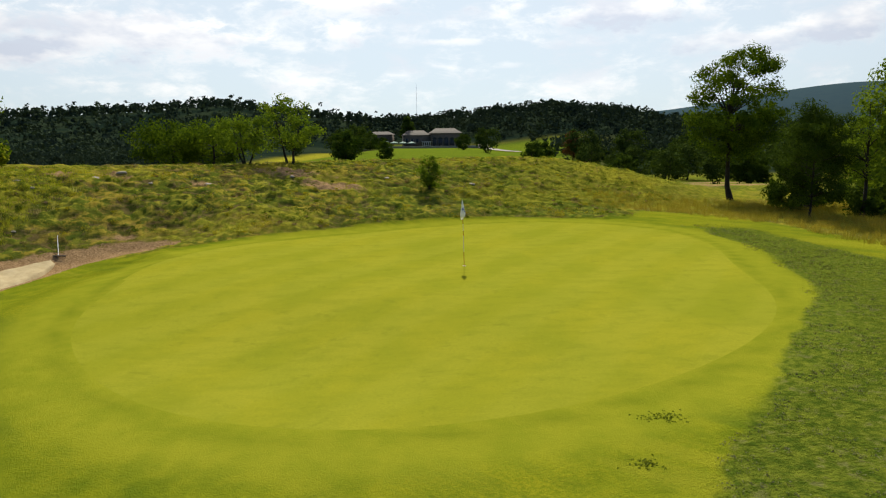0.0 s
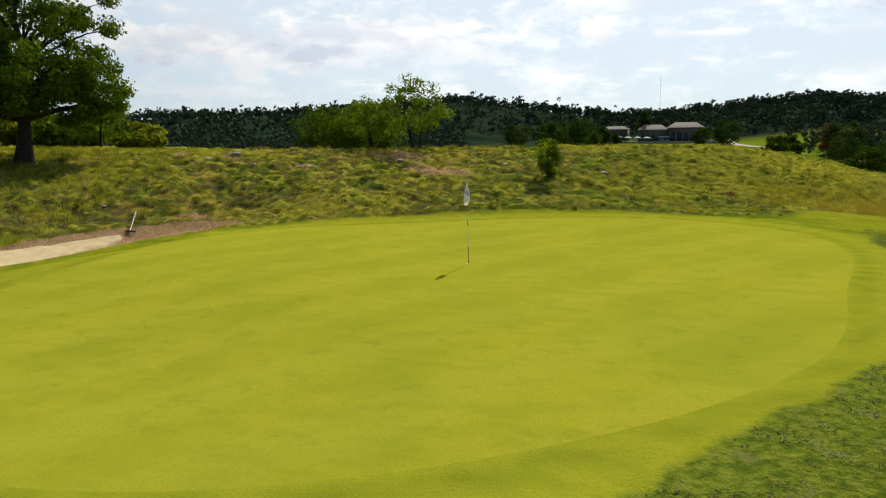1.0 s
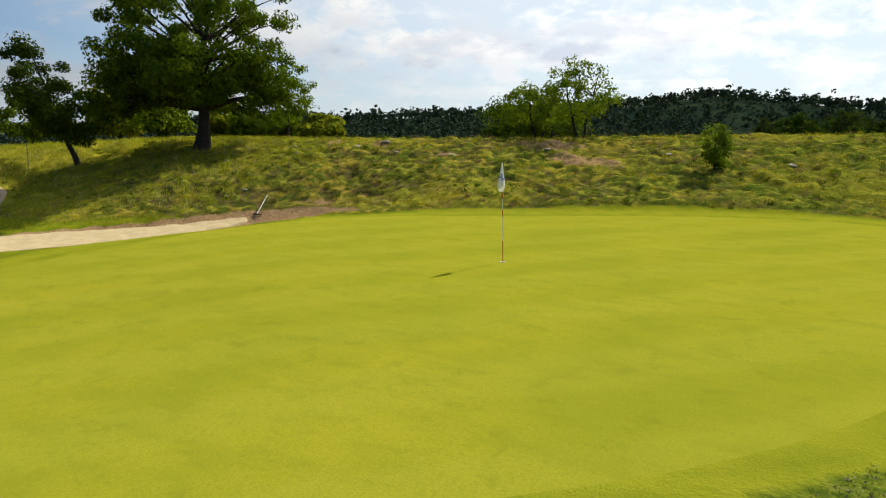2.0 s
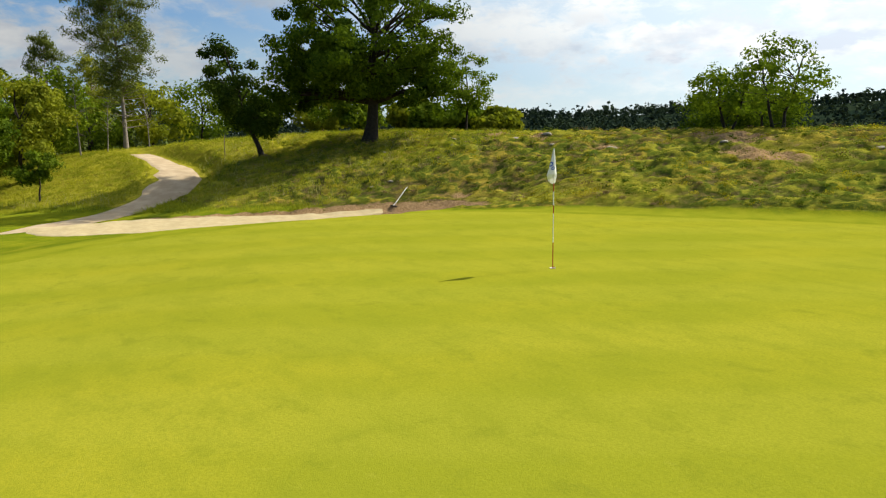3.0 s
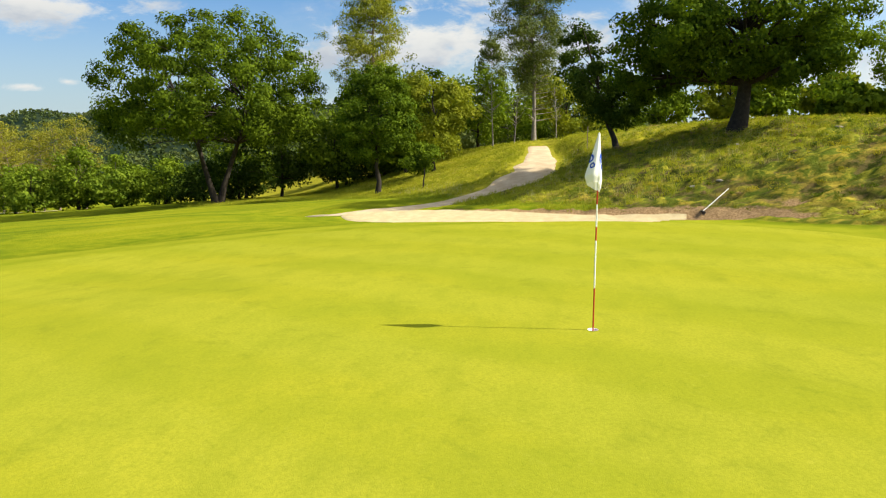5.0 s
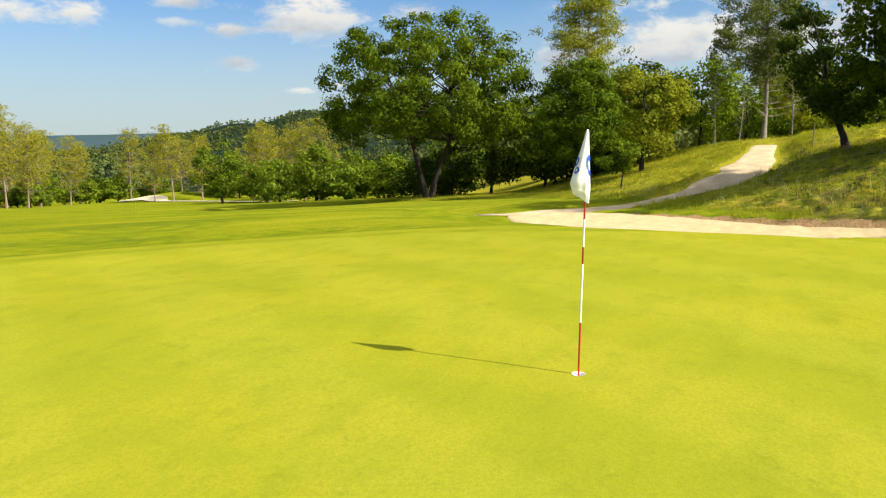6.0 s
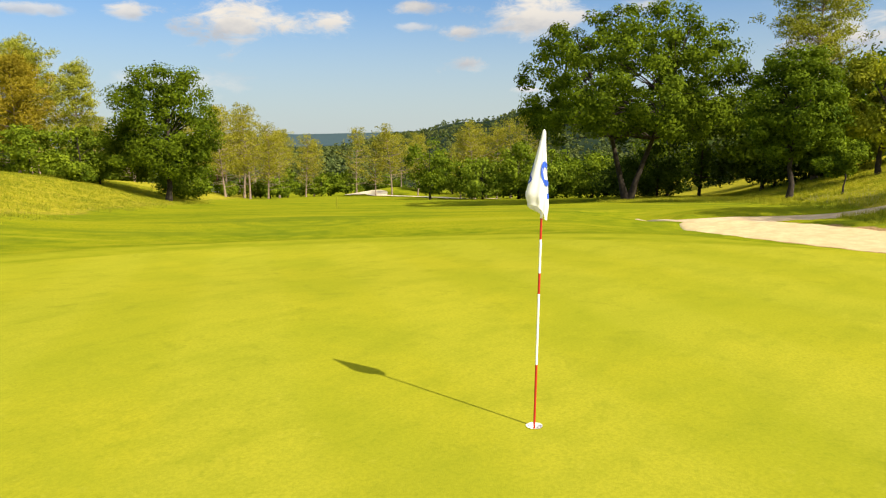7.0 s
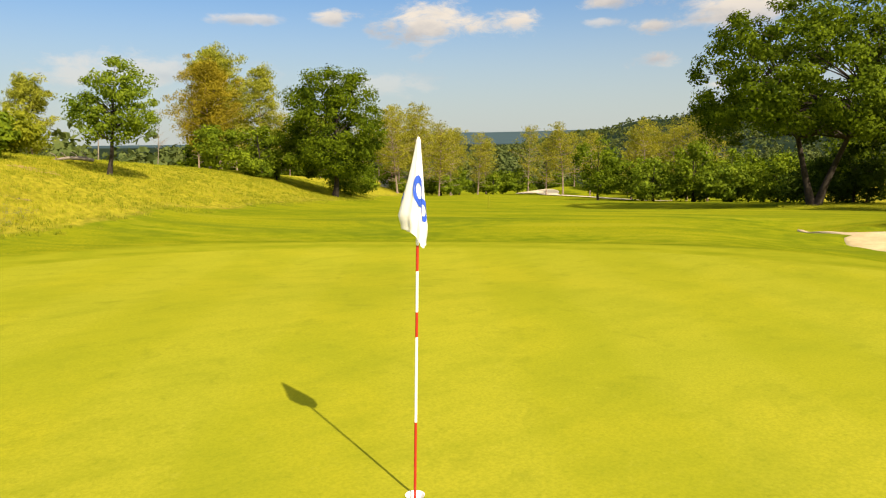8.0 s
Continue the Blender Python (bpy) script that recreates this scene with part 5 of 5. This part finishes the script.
def far_woods():
    """Distant wooded slopes: many crowns, each a loose clump of leaf tufts."""
    rng = np.random.RandomState(77)
    spots = []

    def sow(n, az0, az1, r0, r1, h0, h1, keep=None):
        az = np.radians(az0 + (az1 - az0) * rng.random(n))
        r = r0 + (r1 - r0) * rng.random(n)
        x, y = r * np.sin(az), r * np.cos(az)
        h = h0 + (h1 - h0) * rng.random(n) ** 1.5
        for X, Y, H in zip(x, y, h):
            if keep is None or keep(X, Y):
                spots.append((X, Y, H))

    sow(2300, -98, 30, 290, 470, 4, 7.5, lambda X, Y: not (-30 < X < 40 and Y < 345) and not (45 < X < 75 and 280 < Y < 330))
    sow(420, -92, -16, 210, 300, 4, 7)
    sow(560, -64, -16, 128, 215, 3.0, 5.0)
    sow(2300, -98, 30, 425, 500, 3.6, 7.0)
    sow(120, -52, -16, 95, 130, 2.4, 3.6)
    sow(420, 9, 34, 205, 310, 3.5, 7)
    sow(1300, -6, 34, 330, 470, 3.5, 6.5)
    first = len(spots)
    sow(5200, -143, -92, 430, 930, 3.0, 6.0, lambda X, Y: wander(np.array(X / 40), np.array(Y / 40)) > -0.55)
    sunny = len(spots)
    sow(620, -170, -128, 195, 420, 4.5, 9)
    sow(260, -100, -70, 95, 190, 7, 12)
    sow(160, 175, 215, 140, 330, 8, 13)
    spots_a = np.array(spots)
    z = height(spots_a[:, 0], spots_a[:, 1])
    parts = {0: Geo(), 1: Geo()}
    for k in range(len(spots)):
        X, Y, H = spots[k]
        r = H * (0.30 + 0.18 * rng.random())
        close = math.hypot(X, Y) < 300
        n, m, size = (7, 8, 0.085 * H) if close else (4, 6, 0.13 * H)
        if first <= k < sunny:
            n, m, size = 3, 6, 0.19 * H
        if math.hypot(X, Y) < 135:
            n, m, size = 14, 14, 0.045 * H
        c = rng.normal(size=(n, 3)) * np.array([0.5 * r, 0.5 * r, 0.22 * H]) + np.array([X, Y, z[k] + 0.45 * H])
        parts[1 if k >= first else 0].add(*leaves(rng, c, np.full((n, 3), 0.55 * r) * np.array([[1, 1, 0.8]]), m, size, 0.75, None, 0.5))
    ob = new("far_woods", parts[0].mesh("far_woods", [HAZY_WOOD_LEAF]))
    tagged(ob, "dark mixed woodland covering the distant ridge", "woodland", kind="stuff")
    ob = new("hillside_woods", parts[1].mesh("hillside_woods", [LIT_HILL_LEAF]))
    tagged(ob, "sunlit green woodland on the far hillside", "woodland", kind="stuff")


far_woods()


# ---- wild grass, weeds and cuttings ----
def tufts(name, label, x, y, blades, tall, wide, mat, seed, lean=0.35, thick=0.012):
    """Tufts of tapering blades standing on the ground."""
    rng = np.random.RandomState(seed)
    z = surface(x, y)
    n = len(x) * blades
    c = np.repeat(np.stack([x, y, z - 0.02], -1), blades, axis=0)
    size = np.repeat(0.55 + 0.9 * rng.random(len(x)), blades)
    a = rng.random(n) * 2 * math.pi
    off = np.stack([np.cos(a), np.sin(a), np.zeros(n)], -1) * (rng.random((n, 1)) * wide)
    h = tall * size * (0.6 + 0.7 * rng.random(n))
    b = rng.random(n) * 2 * math.pi
    tip = c + off * 1.4 + np.stack([np.cos(b) * h * lean * rng.random(n), np.sin(b) * h * lean * rng.random(n), h], -1)
    s = rng.random(n) * 2 * math.pi
    side = np.stack([np.cos(s), np.sin(s), np.zeros(n)], -1) * thick * (0.6 + 0.8 * rng.random((n, 1)))
    v = np.stack([c + off - side, c + off + side, tip], 1).reshape(-1, 3)
    g = Geo()
    g.add(v, np.arange(n * 3).reshape(n, 3))
    ob = new(name, g.mesh(name, [mat]))
    return tagged(ob, label, "grass", kind="stuff")


def clumps(name, label, x, y, per, r, flat, leaf, mat, seed, category="weeds"):
    rng = np.random.RandomState(seed)
    z = surface(x, y)
    size = r * (0.4 + 1.1 * rng.random((len(x), 1)) ** 1.6)
    g = Geo()
    c = np.stack([x, y, z], -1) + size * np.array([[0, 0, flat * 0.5]])
    g.add(*leaves(rng, c, size * np.array([[1, 1, flat]]), per, leaf, 0.5, None, 0.6))
    ob = new(name, g.mesh(name, [mat]))
    return tagged(ob, label, category, kind="stuff")


def sown(n, x0, x1, y0, y1, keep, seed):
    rng = np.random.RandomState(seed)
    x = x0 + (x1 - x0) * rng.random(n)
    y = y0 + (y1 - y0) * rng.random(n)
    ok = keep(x, y)
    return x[ok], y[ok]


def off_sand(x, y):
    return (along(x, y, BUNKER)[0] > 1.12) & (along(x, y, TRACK)[0] > 1.1)


def bank_d(x, y):
    return -0.488 * (x + 26) + 0.873 * (y - 13)


def wild_zone(x, y):
    """Wild growth of the mound: the bank itself and the strip right behind the green."""
    return ((bank_d(x, y) > 6.6 + wander(x, y, 0.6)) | ((y > 30) & (x < 10) & (bank_d(x, y) > 3.0))) & (edge(x, y) > 1.9 + 0.4 * wander(x, y, 1.5)) & off_sand(x, y)


def knoll_d(x, y):
    return 0.8 * (x + 3) - 0.6 * y


x, y = sown(42000, -48, 17, 6, 58, lambda x, y: wild_zone(x, y) & (bank_d(x, y) < 25) & (wander(x, y, 1.3) > -0.75), 201)
tufts("rough_grass", "wild olive and tan grass on the banks", x, y, 8, 0.065, 0.11, ROUGH_BLADE, 202, 0.8, 0.009)
x, y = sown(33000, -62, -17.5, -10, 38, lambda x, y: (bank_d(x, y) + 8.5 * step(-30, -46, x) > 4.6 + 1.2 * wander(x, y, 1.6)) & (bank_d(x, y) < 24) & off_sand(x, y), 203)
tufts("meadow_grass", "tall yellow-green meadow grass on the bank", x, y, 9, 0.17, 0.16, STRAW_BLADE, 204, 0.8, 0.010)
for name, label, mat, seed, low, tall in (("knoll_grass", "long sunlit yellow grass on the knoll", KNOLL_BLADE, 205, -0.55, 0.115), ("knoll_green_grass", "greener patches of long grass on the knoll", SUMMER_BLADE, 219, -3.0, 0.095)):
    x, y = sown(30000, -34, 16, -46, 6, lambda x, y: (knoll_d(x, y) > -0.5 + 1.8 * np.abs(wander(x, y, 2.7)) + 0.6 * wander(x, y, 0.6)) & (knoll_d(x, y) < 15) & (np.hypot(x - 1.55, 1.6 * (y - 1.0)) > 0.6 + 0.2 * wander(x, y, 3.0)) & (wander(x, y, 0.9) * (1 if low > -1 else -1) > -0.35), seed)
    tufts(name, label, x, y, 9, tall, 0.13, mat, seed + 1, 0.6)
x, y = sown(5200, 9, 26, 18, 44, lambda x, y: (edge(x, y) > 6.4 + 0.7 * wander(x, y, 0.8)) & (x + 0.12 * y > 12.5), 207)
tufts("tall_grass", "tall rust-tipped seeding grass", x, y, 14, 0.27, 0.18, RUST_BLADE, 208, 0.6, 0.007)
on_mound = lambda x, y: wild_zone(x, y) & (bank_d(x, y) < 23) & (along(x, y, BUNKER)[3] > 1.5)
for name, label, mat, count, low, high, seed in (
        ("yellow_weeds", "low yellow-green cushion weeds on the mound", WEED_LEAF, 1700, -0.1, 2.0, 209),
        ("green_herbs", "low dark green herbs on the mound", HERB_LEAF, 2300, -2.0, 0.25, 213),
        ("dead_thatch", "brown dead thatch between the weeds", DEAD_LEAF, 800, -0.6, 0.6, 215)):
    x, y = sown(count, -36, 14, 24, 54, lambda x, y: on_mound(x, y) & (wander(x, y, 1.1) > low) & (wander(x, y, 1.1) < high), seed)
    clumps(name, label, x, y, 70, 0.30, 0.45, 0.030, mat, seed + 1)
x, y = sown(2600, -36, -17, 14, 34, lambda x, y: (bank_d(x, y) > 6.0) & (bank_d(x, y) < 20) & off_sand(x, y) & (lattice(0.7 * x, 0.8 * y) > 0.5), 225)
tufts("seed_stalks", "pale seed stalks standing over the meadow grass", x, y, 4, 0.34, 0.10, SEED_STALK, 226, 0.5, 0.006)
rng = np.random.RandomState(231)
x = np.concatenate([3.35 + 0.20 * rng.normal(size=70), 2.7 + 0.16 * rng.normal(size=44)])
y = np.concatenate([10.22 + 0.10 * rng.normal(size=70), 8.75 + 0.09 * rng.normal(size=44)])
clumps("collar_weeds", "small dark green weeds grown into the mown collar", x, y, 10, 0.034, 0.35, 0.012, VERGE_BLADE, 232)


def on_verge(x, y):
    v = past_verge(x, y)
    return (edge(x, y) > 0.5) & (v > 0.1 + 0.3 * wander(x, y, 1.7)) & (v < 0.6 + np.interp(y, [11, 17, 26], [5.5, 3.6, 1.6]))


x, y = sown(52000, 1.0, 20, 1, 33, lambda x, y: on_verge(x, y) & (((past_verge(x, y) < 1.3) & (lattice(2.1 * x, 2.3 * y) > 0.50)) | (lattice(1.5 * x + 40, 1.9 * y) * lattice(4.0 * x, 4.0 * y + 9) > 0.34)) & (lattice(37 * x, 41 * y) > 0.30), 211)
clumps("grass_cuttings", "grey-brown dried grass cuttings strewn on the mown edge", x, y, 8, 0.062, 0.60, 0.0125, CUTTING, 212, "cuttings")
x, y = sown(22000, 1.0, 20, 0, 33, lambda x, y: on_verge(x, y) & (wander(x, y, 1.9) > -0.1), 217)
tufts("verge_grass", "coarse green grass along the verge of the green", x, y, 9, 0.034, 0.12, VERGE_BLADE, 218, 1.2, 0.006)


# ---- clubhouse and far small things ----
def gable_roof(g, x0, x1, y0, y1, z, rise, over=0.5, slot=0):
    """A thick pitched roof with its ridge along x and hipped ends."""
    ym = (y0 + y1) / 2
    hip = (y1 - y0) * 0.28
    for k, dz in ((0, 0.0), (1, 0.22)):
        v = [(x0 - over, y0 - over, z + dz), (x1 + over, y0 - over, z + dz), (x1 + over, y1 + over, z + dz), (x0 - over, y1 + over, z + dz), (x0 + hip, ym, z + rise + dz), (x1 - hip, ym, z + rise + dz)]
        g.add(v, [[0, 1, 5, 4], [2, 3, 4, 5]], slot)
        g.add(v, [[1, 2, 5], [3, 0, 4]], slot)
    lo = [(x0 - over, y0 - over), (x1 + over, y0 - over), (x1 + over, y1 + over), (x0 - over, y1 + over)]
    for k in range(4):
        (ax, ay), (bx, by) = lo[k], lo[(k + 1) % 4]
        g.add([(ax, ay, z), (bx, by, z), (bx, by, z + 0.22), (ax, ay, z + 0.22)], [[0, 1, 2, 3]], slot)


def wall_block(g, x0, x1, y0, y1, z0, z1):
    add_box(g, (x0 + x1) / 2, (y0 + y1) / 2, (z0 + z1) / 2, x1 - x0, y1 - y0, z1 - z0)


def opening(parent, x, y, z, w, h, arched=False):
    """A window or arch set into the south wall: deep dark recess, frame and sill."""
    g = Geo()
    add_box(g, x, y - 0.02, z, w, 0.10, h)
    if arched:
        k = 9
        a = np.linspace(0, math.pi, k)
        v = [(x, y - 0.07, z + h / 2)] + [(x + math.cos(q) * w / 2, y - 0.07, z + h / 2 + math.sin(q) * w * 0.4) for q in a]
        g.add(v, [[0, q, q + 1] for q in range(1, k)])
    win = piece("window", g, GLASS_DARK, parent, "dark recessed opening")
    for s in (-1, 1):
        g = Geo()
        add_box(g, x + s * (w / 2 + 0.06), y - 0.05, z, 0.12, 0.16, h)
        piece("jamb", g, STONE, win)
    g = Geo()
    add_box(g, x, y - 0.12, z - h / 2 - 0.08, w + 0.4, 0.3, 0.12)
    piece("sill", g, STONE, win)


def build_clubhouse():
    hx, hy = -3.5, 302.0
    ob = thing("clubhouse", hx, hy, ground_z(hx, hy) - 0.2, "long low rendered clubhouse with a pale tiled roof", "house", turn=6)
    g = Geo()
    wall_block(g, 0.0, 13.0, 0.0, 9.0, 0, 6.0)
    piece("wall", g, HOUSE_WALL, ob)
    g = Geo()
    wall_block(g, -11.5, -0.06, 1.5, 9.5, 0, 5.3)
    piece("wall", g, HOUSE_WALL, ob)
    g = Geo()
    gable_roof(g, 0.0, 13.0, 0.0, 9.0, 6.0, 2.1)
    roof = piece("roof", g, ROOF_TILE, ob)
    g = Geo()
    add_box(g, 9.0, 5.5, 8.0, 0.8, 0.8, 1.3, 0.05)
    piece("chimney", g, HOUSE_WALL, roof)
    g = Geo()
    gable_roof(g, -11.5, -0.3, 1.5, 9.5, 5.3, 2.0, 0.4)
    piece("roof", g, ROOF_TILE, ob)
    for q in range(5):
        opening(ob, 1.5 + 2.5 * q, 0.0, 2.1, 1.8, 3.4, True)
    for q in range(3):
        opening(ob, -10.0 + 2.2 * q, 1.5, 3.2, 1.0, 1.6)
    # glazed white porch
    g = Geo()
    for q in range(5):
        add_box(g, -3.6 + 0.85 * q, -0.6, 1.3, 0.12, 0.12, 2.6, 0.02)
    add_box(g, -1.9, -0.6, 2.65, 3.8, 0.2, 0.2, 0.03)
    add_box(g, -1.9, 0.5, 2.75, 4.0, 2.4, 0.1, 0.03)
    add_box(g, -1.9, -0.6, 1.2, 3.6, 0.08, 0.1)
    piece("porch", g, WHITE_PAINT, ob, "white timber porch")
    wall = thing("terrace_wall", hx, hy, ground_z(hx, hy) - 0.2, "low pale terrace wall before the clubhouse", "wall", turn=4)
    g = Geo()
    add_box(g, 0.0, -7.0, 0.35, 46.0, 0.5, 1.1, 0.05)
    piece("masonry", g, STONE, wall)
    g = Geo()
    add_box(g, 0.0, -7.0, 0.96, 46.2, 0.65, 0.12, 0.03)
    piece("coping", g, STONE, wall)
    for q in range(4):
        px, py = hx - 8.0 - 3.6 * q, hy - 4.5 + 0.6 * (q % 2)
        par = thing("parasol", px, py, ground_z(px, py), "open green canvas parasol on the terrace", "parasol", "terrace parasols")
        g = Geo()
        g.add(*tube([(0, 0, 0), (0, 0, 1.3), (0, 0, 2.7)], [0.04, 0.035, 0.03], 6))
        piece("pole", g, WOOD, par)
        g = Geo()
        k = 8
        rim = [(1.7 * math.cos(2 * math.pi * i / k), 1.7 * math.sin(2 * math.pi * i / k), 2.1) for i in range(k)]
        low = [(a, b, c - 0.22) for a, b, c in rim]
        g.add([(0, 0, 2.75)] + rim + low, [[0, 1 + i, 1 + (i + 1) % k] for i in range(k)])
        g.add([(0, 0, 2.75)] + rim + low, [[1 + i, 1 + k + i, 1 + k + (i + 1) % k, 1 + (i + 1) % k] for i in range(k)])
        piece("canopy", g, CANVAS, par)
    annex = thing("annex_house", -31.0, 318.0, ground_z(-31.0, 318.0) - 0.2, "small pale house half hidden by trees", "house", turn=-8)
    g = Geo()
    wall_block(g, 0, 10, 0, 6, 0, 4.4)
    piece("wall", g, HOUSE_WALL, annex)
    g = Geo()
    gable_roof(g, 0, 10, 0, 6, 4.4, 1.4)
    piece("roof", g, ROOF_TILE, annex)
    for q in range(3):
        opening(annex, 2 + 3 * q, 0.0, 2.2, 1.0, 1.4)
    # road up the slope beside the house
    g = Geo()
    g.add(*strip([(29.0, 258.0, 1.2), (24.5, 268.0, 2.0), (21.0, 282.0, 2.6), (18.0, 298.0, 2.6), (19.0, 316.0, 2.2)], 5, 40, lambda x, y, c, u: height(x, y) + 0.25 + 0 * c, seed=9))
    tagged(new("far_road", g.mesh("far_road", [STONE], True)), "pale road climbing beside the clubhouse", "road", kind="structure")


build_clubhouse()


def build_mast():
    x, y = -13.5, 440.0
    z = ground_z(x, y)
    ob = thing("radio_mast", x, y, z, "thin grey radio mast on the wooded ridge", "mast")
    g = Geo()
    g.add(*tube([(0, 0, -1), (0, 0, 12), (0, 0, 24)], [0.09, 0.07, 0.05], 6))
    piece("pole", g, METAL, ob)
    for q in (18, 21):
        g = Geo()
        add_box(g, 0, 0, q, 1.2, 0.08, 0.08)
        piece("crossbar", g, METAL, ob)


build_mast()


def build_hut():
    x, y = -56.7, -79.1
    ob = thing("distant_hut", x, y, ground_z(x, y), "small white hut with an orange tiled roof", "hut", turn=145)
    g = Geo()
    wall_block(g, -1.5, 1.5, -1.2, 1.2, -0.3, 1.9)
    piece("wall", g, WHITE_PAINT, ob)
    g = Geo()
    gable_roof(g, -1.5, 1.5, -1.2, 1.2, 1.9, 0.6, 0.2)
    piece("roof", g, TERRACOTTA, ob)
    g = Geo()
    add_box(g, 0.5, 1.22, 0.8, 0.8, 0.08, 1.6)
    piece("door", g, WOOD, ob)


build_hut()


def stake(name, label, x, y, h, r, m):
    ob = thing(name, x, y, ground_z(x, y) - 0.1, label, "stake")
    g = Geo()
    g.add(*tube([(0, 0, 0), (0.01, 0, h * 0.5), (0.0, 0.02, h), (0.0, 0.02, h + 0.05)], [r, r, r * 0.95, r * 0.2], 8))
    piece("post", g, m, ob)


stake("boundary_stake", "thin dark stake standing in the bank grass", -33.2, 26.3, 1.4, 0.025, WOOD)
stake("marker_stake", "short yellow-painted marker stake on the fairway", -27.5, -13.5, 0.85, 0.03, STRAW_BLADE)


def stone(x, y, s, seed):
    """A weathered stone half sunk in the turf."""
    rng = np.random.RandomState(seed)
    ob = thing("stone", x, y, float(surface(np.array([x]), np.array([y]))[0]) + 0.01, "pale weathered stone half sunk in the turf", "stone", "stones on the mound", turn=rng.random() * 360)
    bm = bmesh.new()
    bmesh.ops.create_icosphere(bm, subdivisions=3, radius=1.0)
    k = rng.normal(size=3) * 2
    for q in bm.verts:
        f = 1 + 0.35 * noise.noise(q.co * 1.4 + Vector(k)) + 0.12 * noise.noise(q.co * 4 + Vector(k))
        q.co = Vector((q.co.x * s * f, q.co.y * s * 0.7 * f, q.co.z * s * 0.38 * f - 0.02))
    bm.verts.index_update()
    g = Geo()
    g.add([tuple(q.co) for q in bm.verts], [[q.index for q in f.verts] for f in bm.faces])
    bm.free()
    piece("rock", g, STONE, ob, smooth=True)


for q, (sx, sy, ss) in enumerate(((-17.4, 36.1, 0.42), (-18.3, 35.4, 0.30), (-16.6, 37.4, 0.34), (-12.1, 37.2, 0.40), (-19.2, 33.6, 0.26), (-20.4, 34.4, 0.24), (-8.2, 39.6, 0.28), (-14.6, 36.0, 0.22), (-3.1, 41.6, 0.3), (-23.0, 29.4, 0.2), (1.9, 42.4, 0.3), (-21.5, 31.0, 0.22), (-17.8, 28.4, 0.17), (-17.7, 29.3, 0.15))):
    stone(sx, sy, 0.75 * ss, 300 + q)


def build_log():
    x, y = -1.7, -13.4
    ob = thing("fallen_branch", x, y, ground_z(x, y) + 0.05, "bleached fallen branch lying in the long grass", "branch", turn=20)
    g = Geo()
    g.add(*tube([(-0.9, 0, 0.05), (-0.3, 0.1, 0.16), (0.4, 0.05, 0.2), (1.0, -0.1, 0.12)], [0.09, 0.1, 0.08, 0.04], 8))
    piece("stem", g, GREY_BARK, ob, smooth=True)
    for q in range(4):
        a = -0.6 + 0.5 * q
        g = Geo()
        g.add(*tube([(a, 0.06, 0.16), (a + 0.15, 0.12 + 0.1 * (q % 2), 0.35), (a + 0.35, 0.1, 0.5)], [0.035, 0.025, 0.008], 5))
        piece("twig", g, GREY_BARK, ob, smooth=True)


build_log()


def bare_tree(x, y, h, seed):
    """A leafless grey sapling."""
    rng = np.random.RandomState(seed)
    ob = thing("bare_tree", x, y, ground_z(x, y) - 0.05, "leafless grey sapling among the pines", "tree", "bare saplings")
    g = Geo()
    line = bend((0, 0, -0.1), (rng.normal() * 0.2, rng.normal() * 0.2, h), (rng.normal() * 0.15, rng.normal() * 0.15, 0), 7)
    g.add(*tube(line, 0.011 * h * (1.05 - np.linspace(0, 1, 7)), 6))
    piece("trunk", g, GREY_BARK, ob, smooth=True)
    g = Geo()
    for _ in range(40):
        u = 0.35 + 0.62 * rng.random()
        on = np.array([np.interp(u * h, line[:, 2], line[:, c]) for c in range(3)])
        a = rng.random() * 6.28
        reach = h * 0.22 * (1.2 - u) * (0.6 + 0.8 * rng.random())
        g.add(*tube(bend(on, on + np.array([math.cos(a) * reach, math.sin(a) * reach, reach * 0.7]), (0, 0, -0.05), 4), h * np.array([0.0035, 0.0025, 0.0016, 0.0006]), 4))
    piece("twigs", g, GREY_BARK, ob)


for q, (bx, by, bh) in enumerate(((-4.5, -26.0, 4.4), (-9.5, -32.0, 3.8), (-54.0, 20.5, 6.0), (-55.5, 26.0, 5.0), (-52.5, 22.3, 4.4))):
    bare_tree(bx, by, bh, 400 + q)
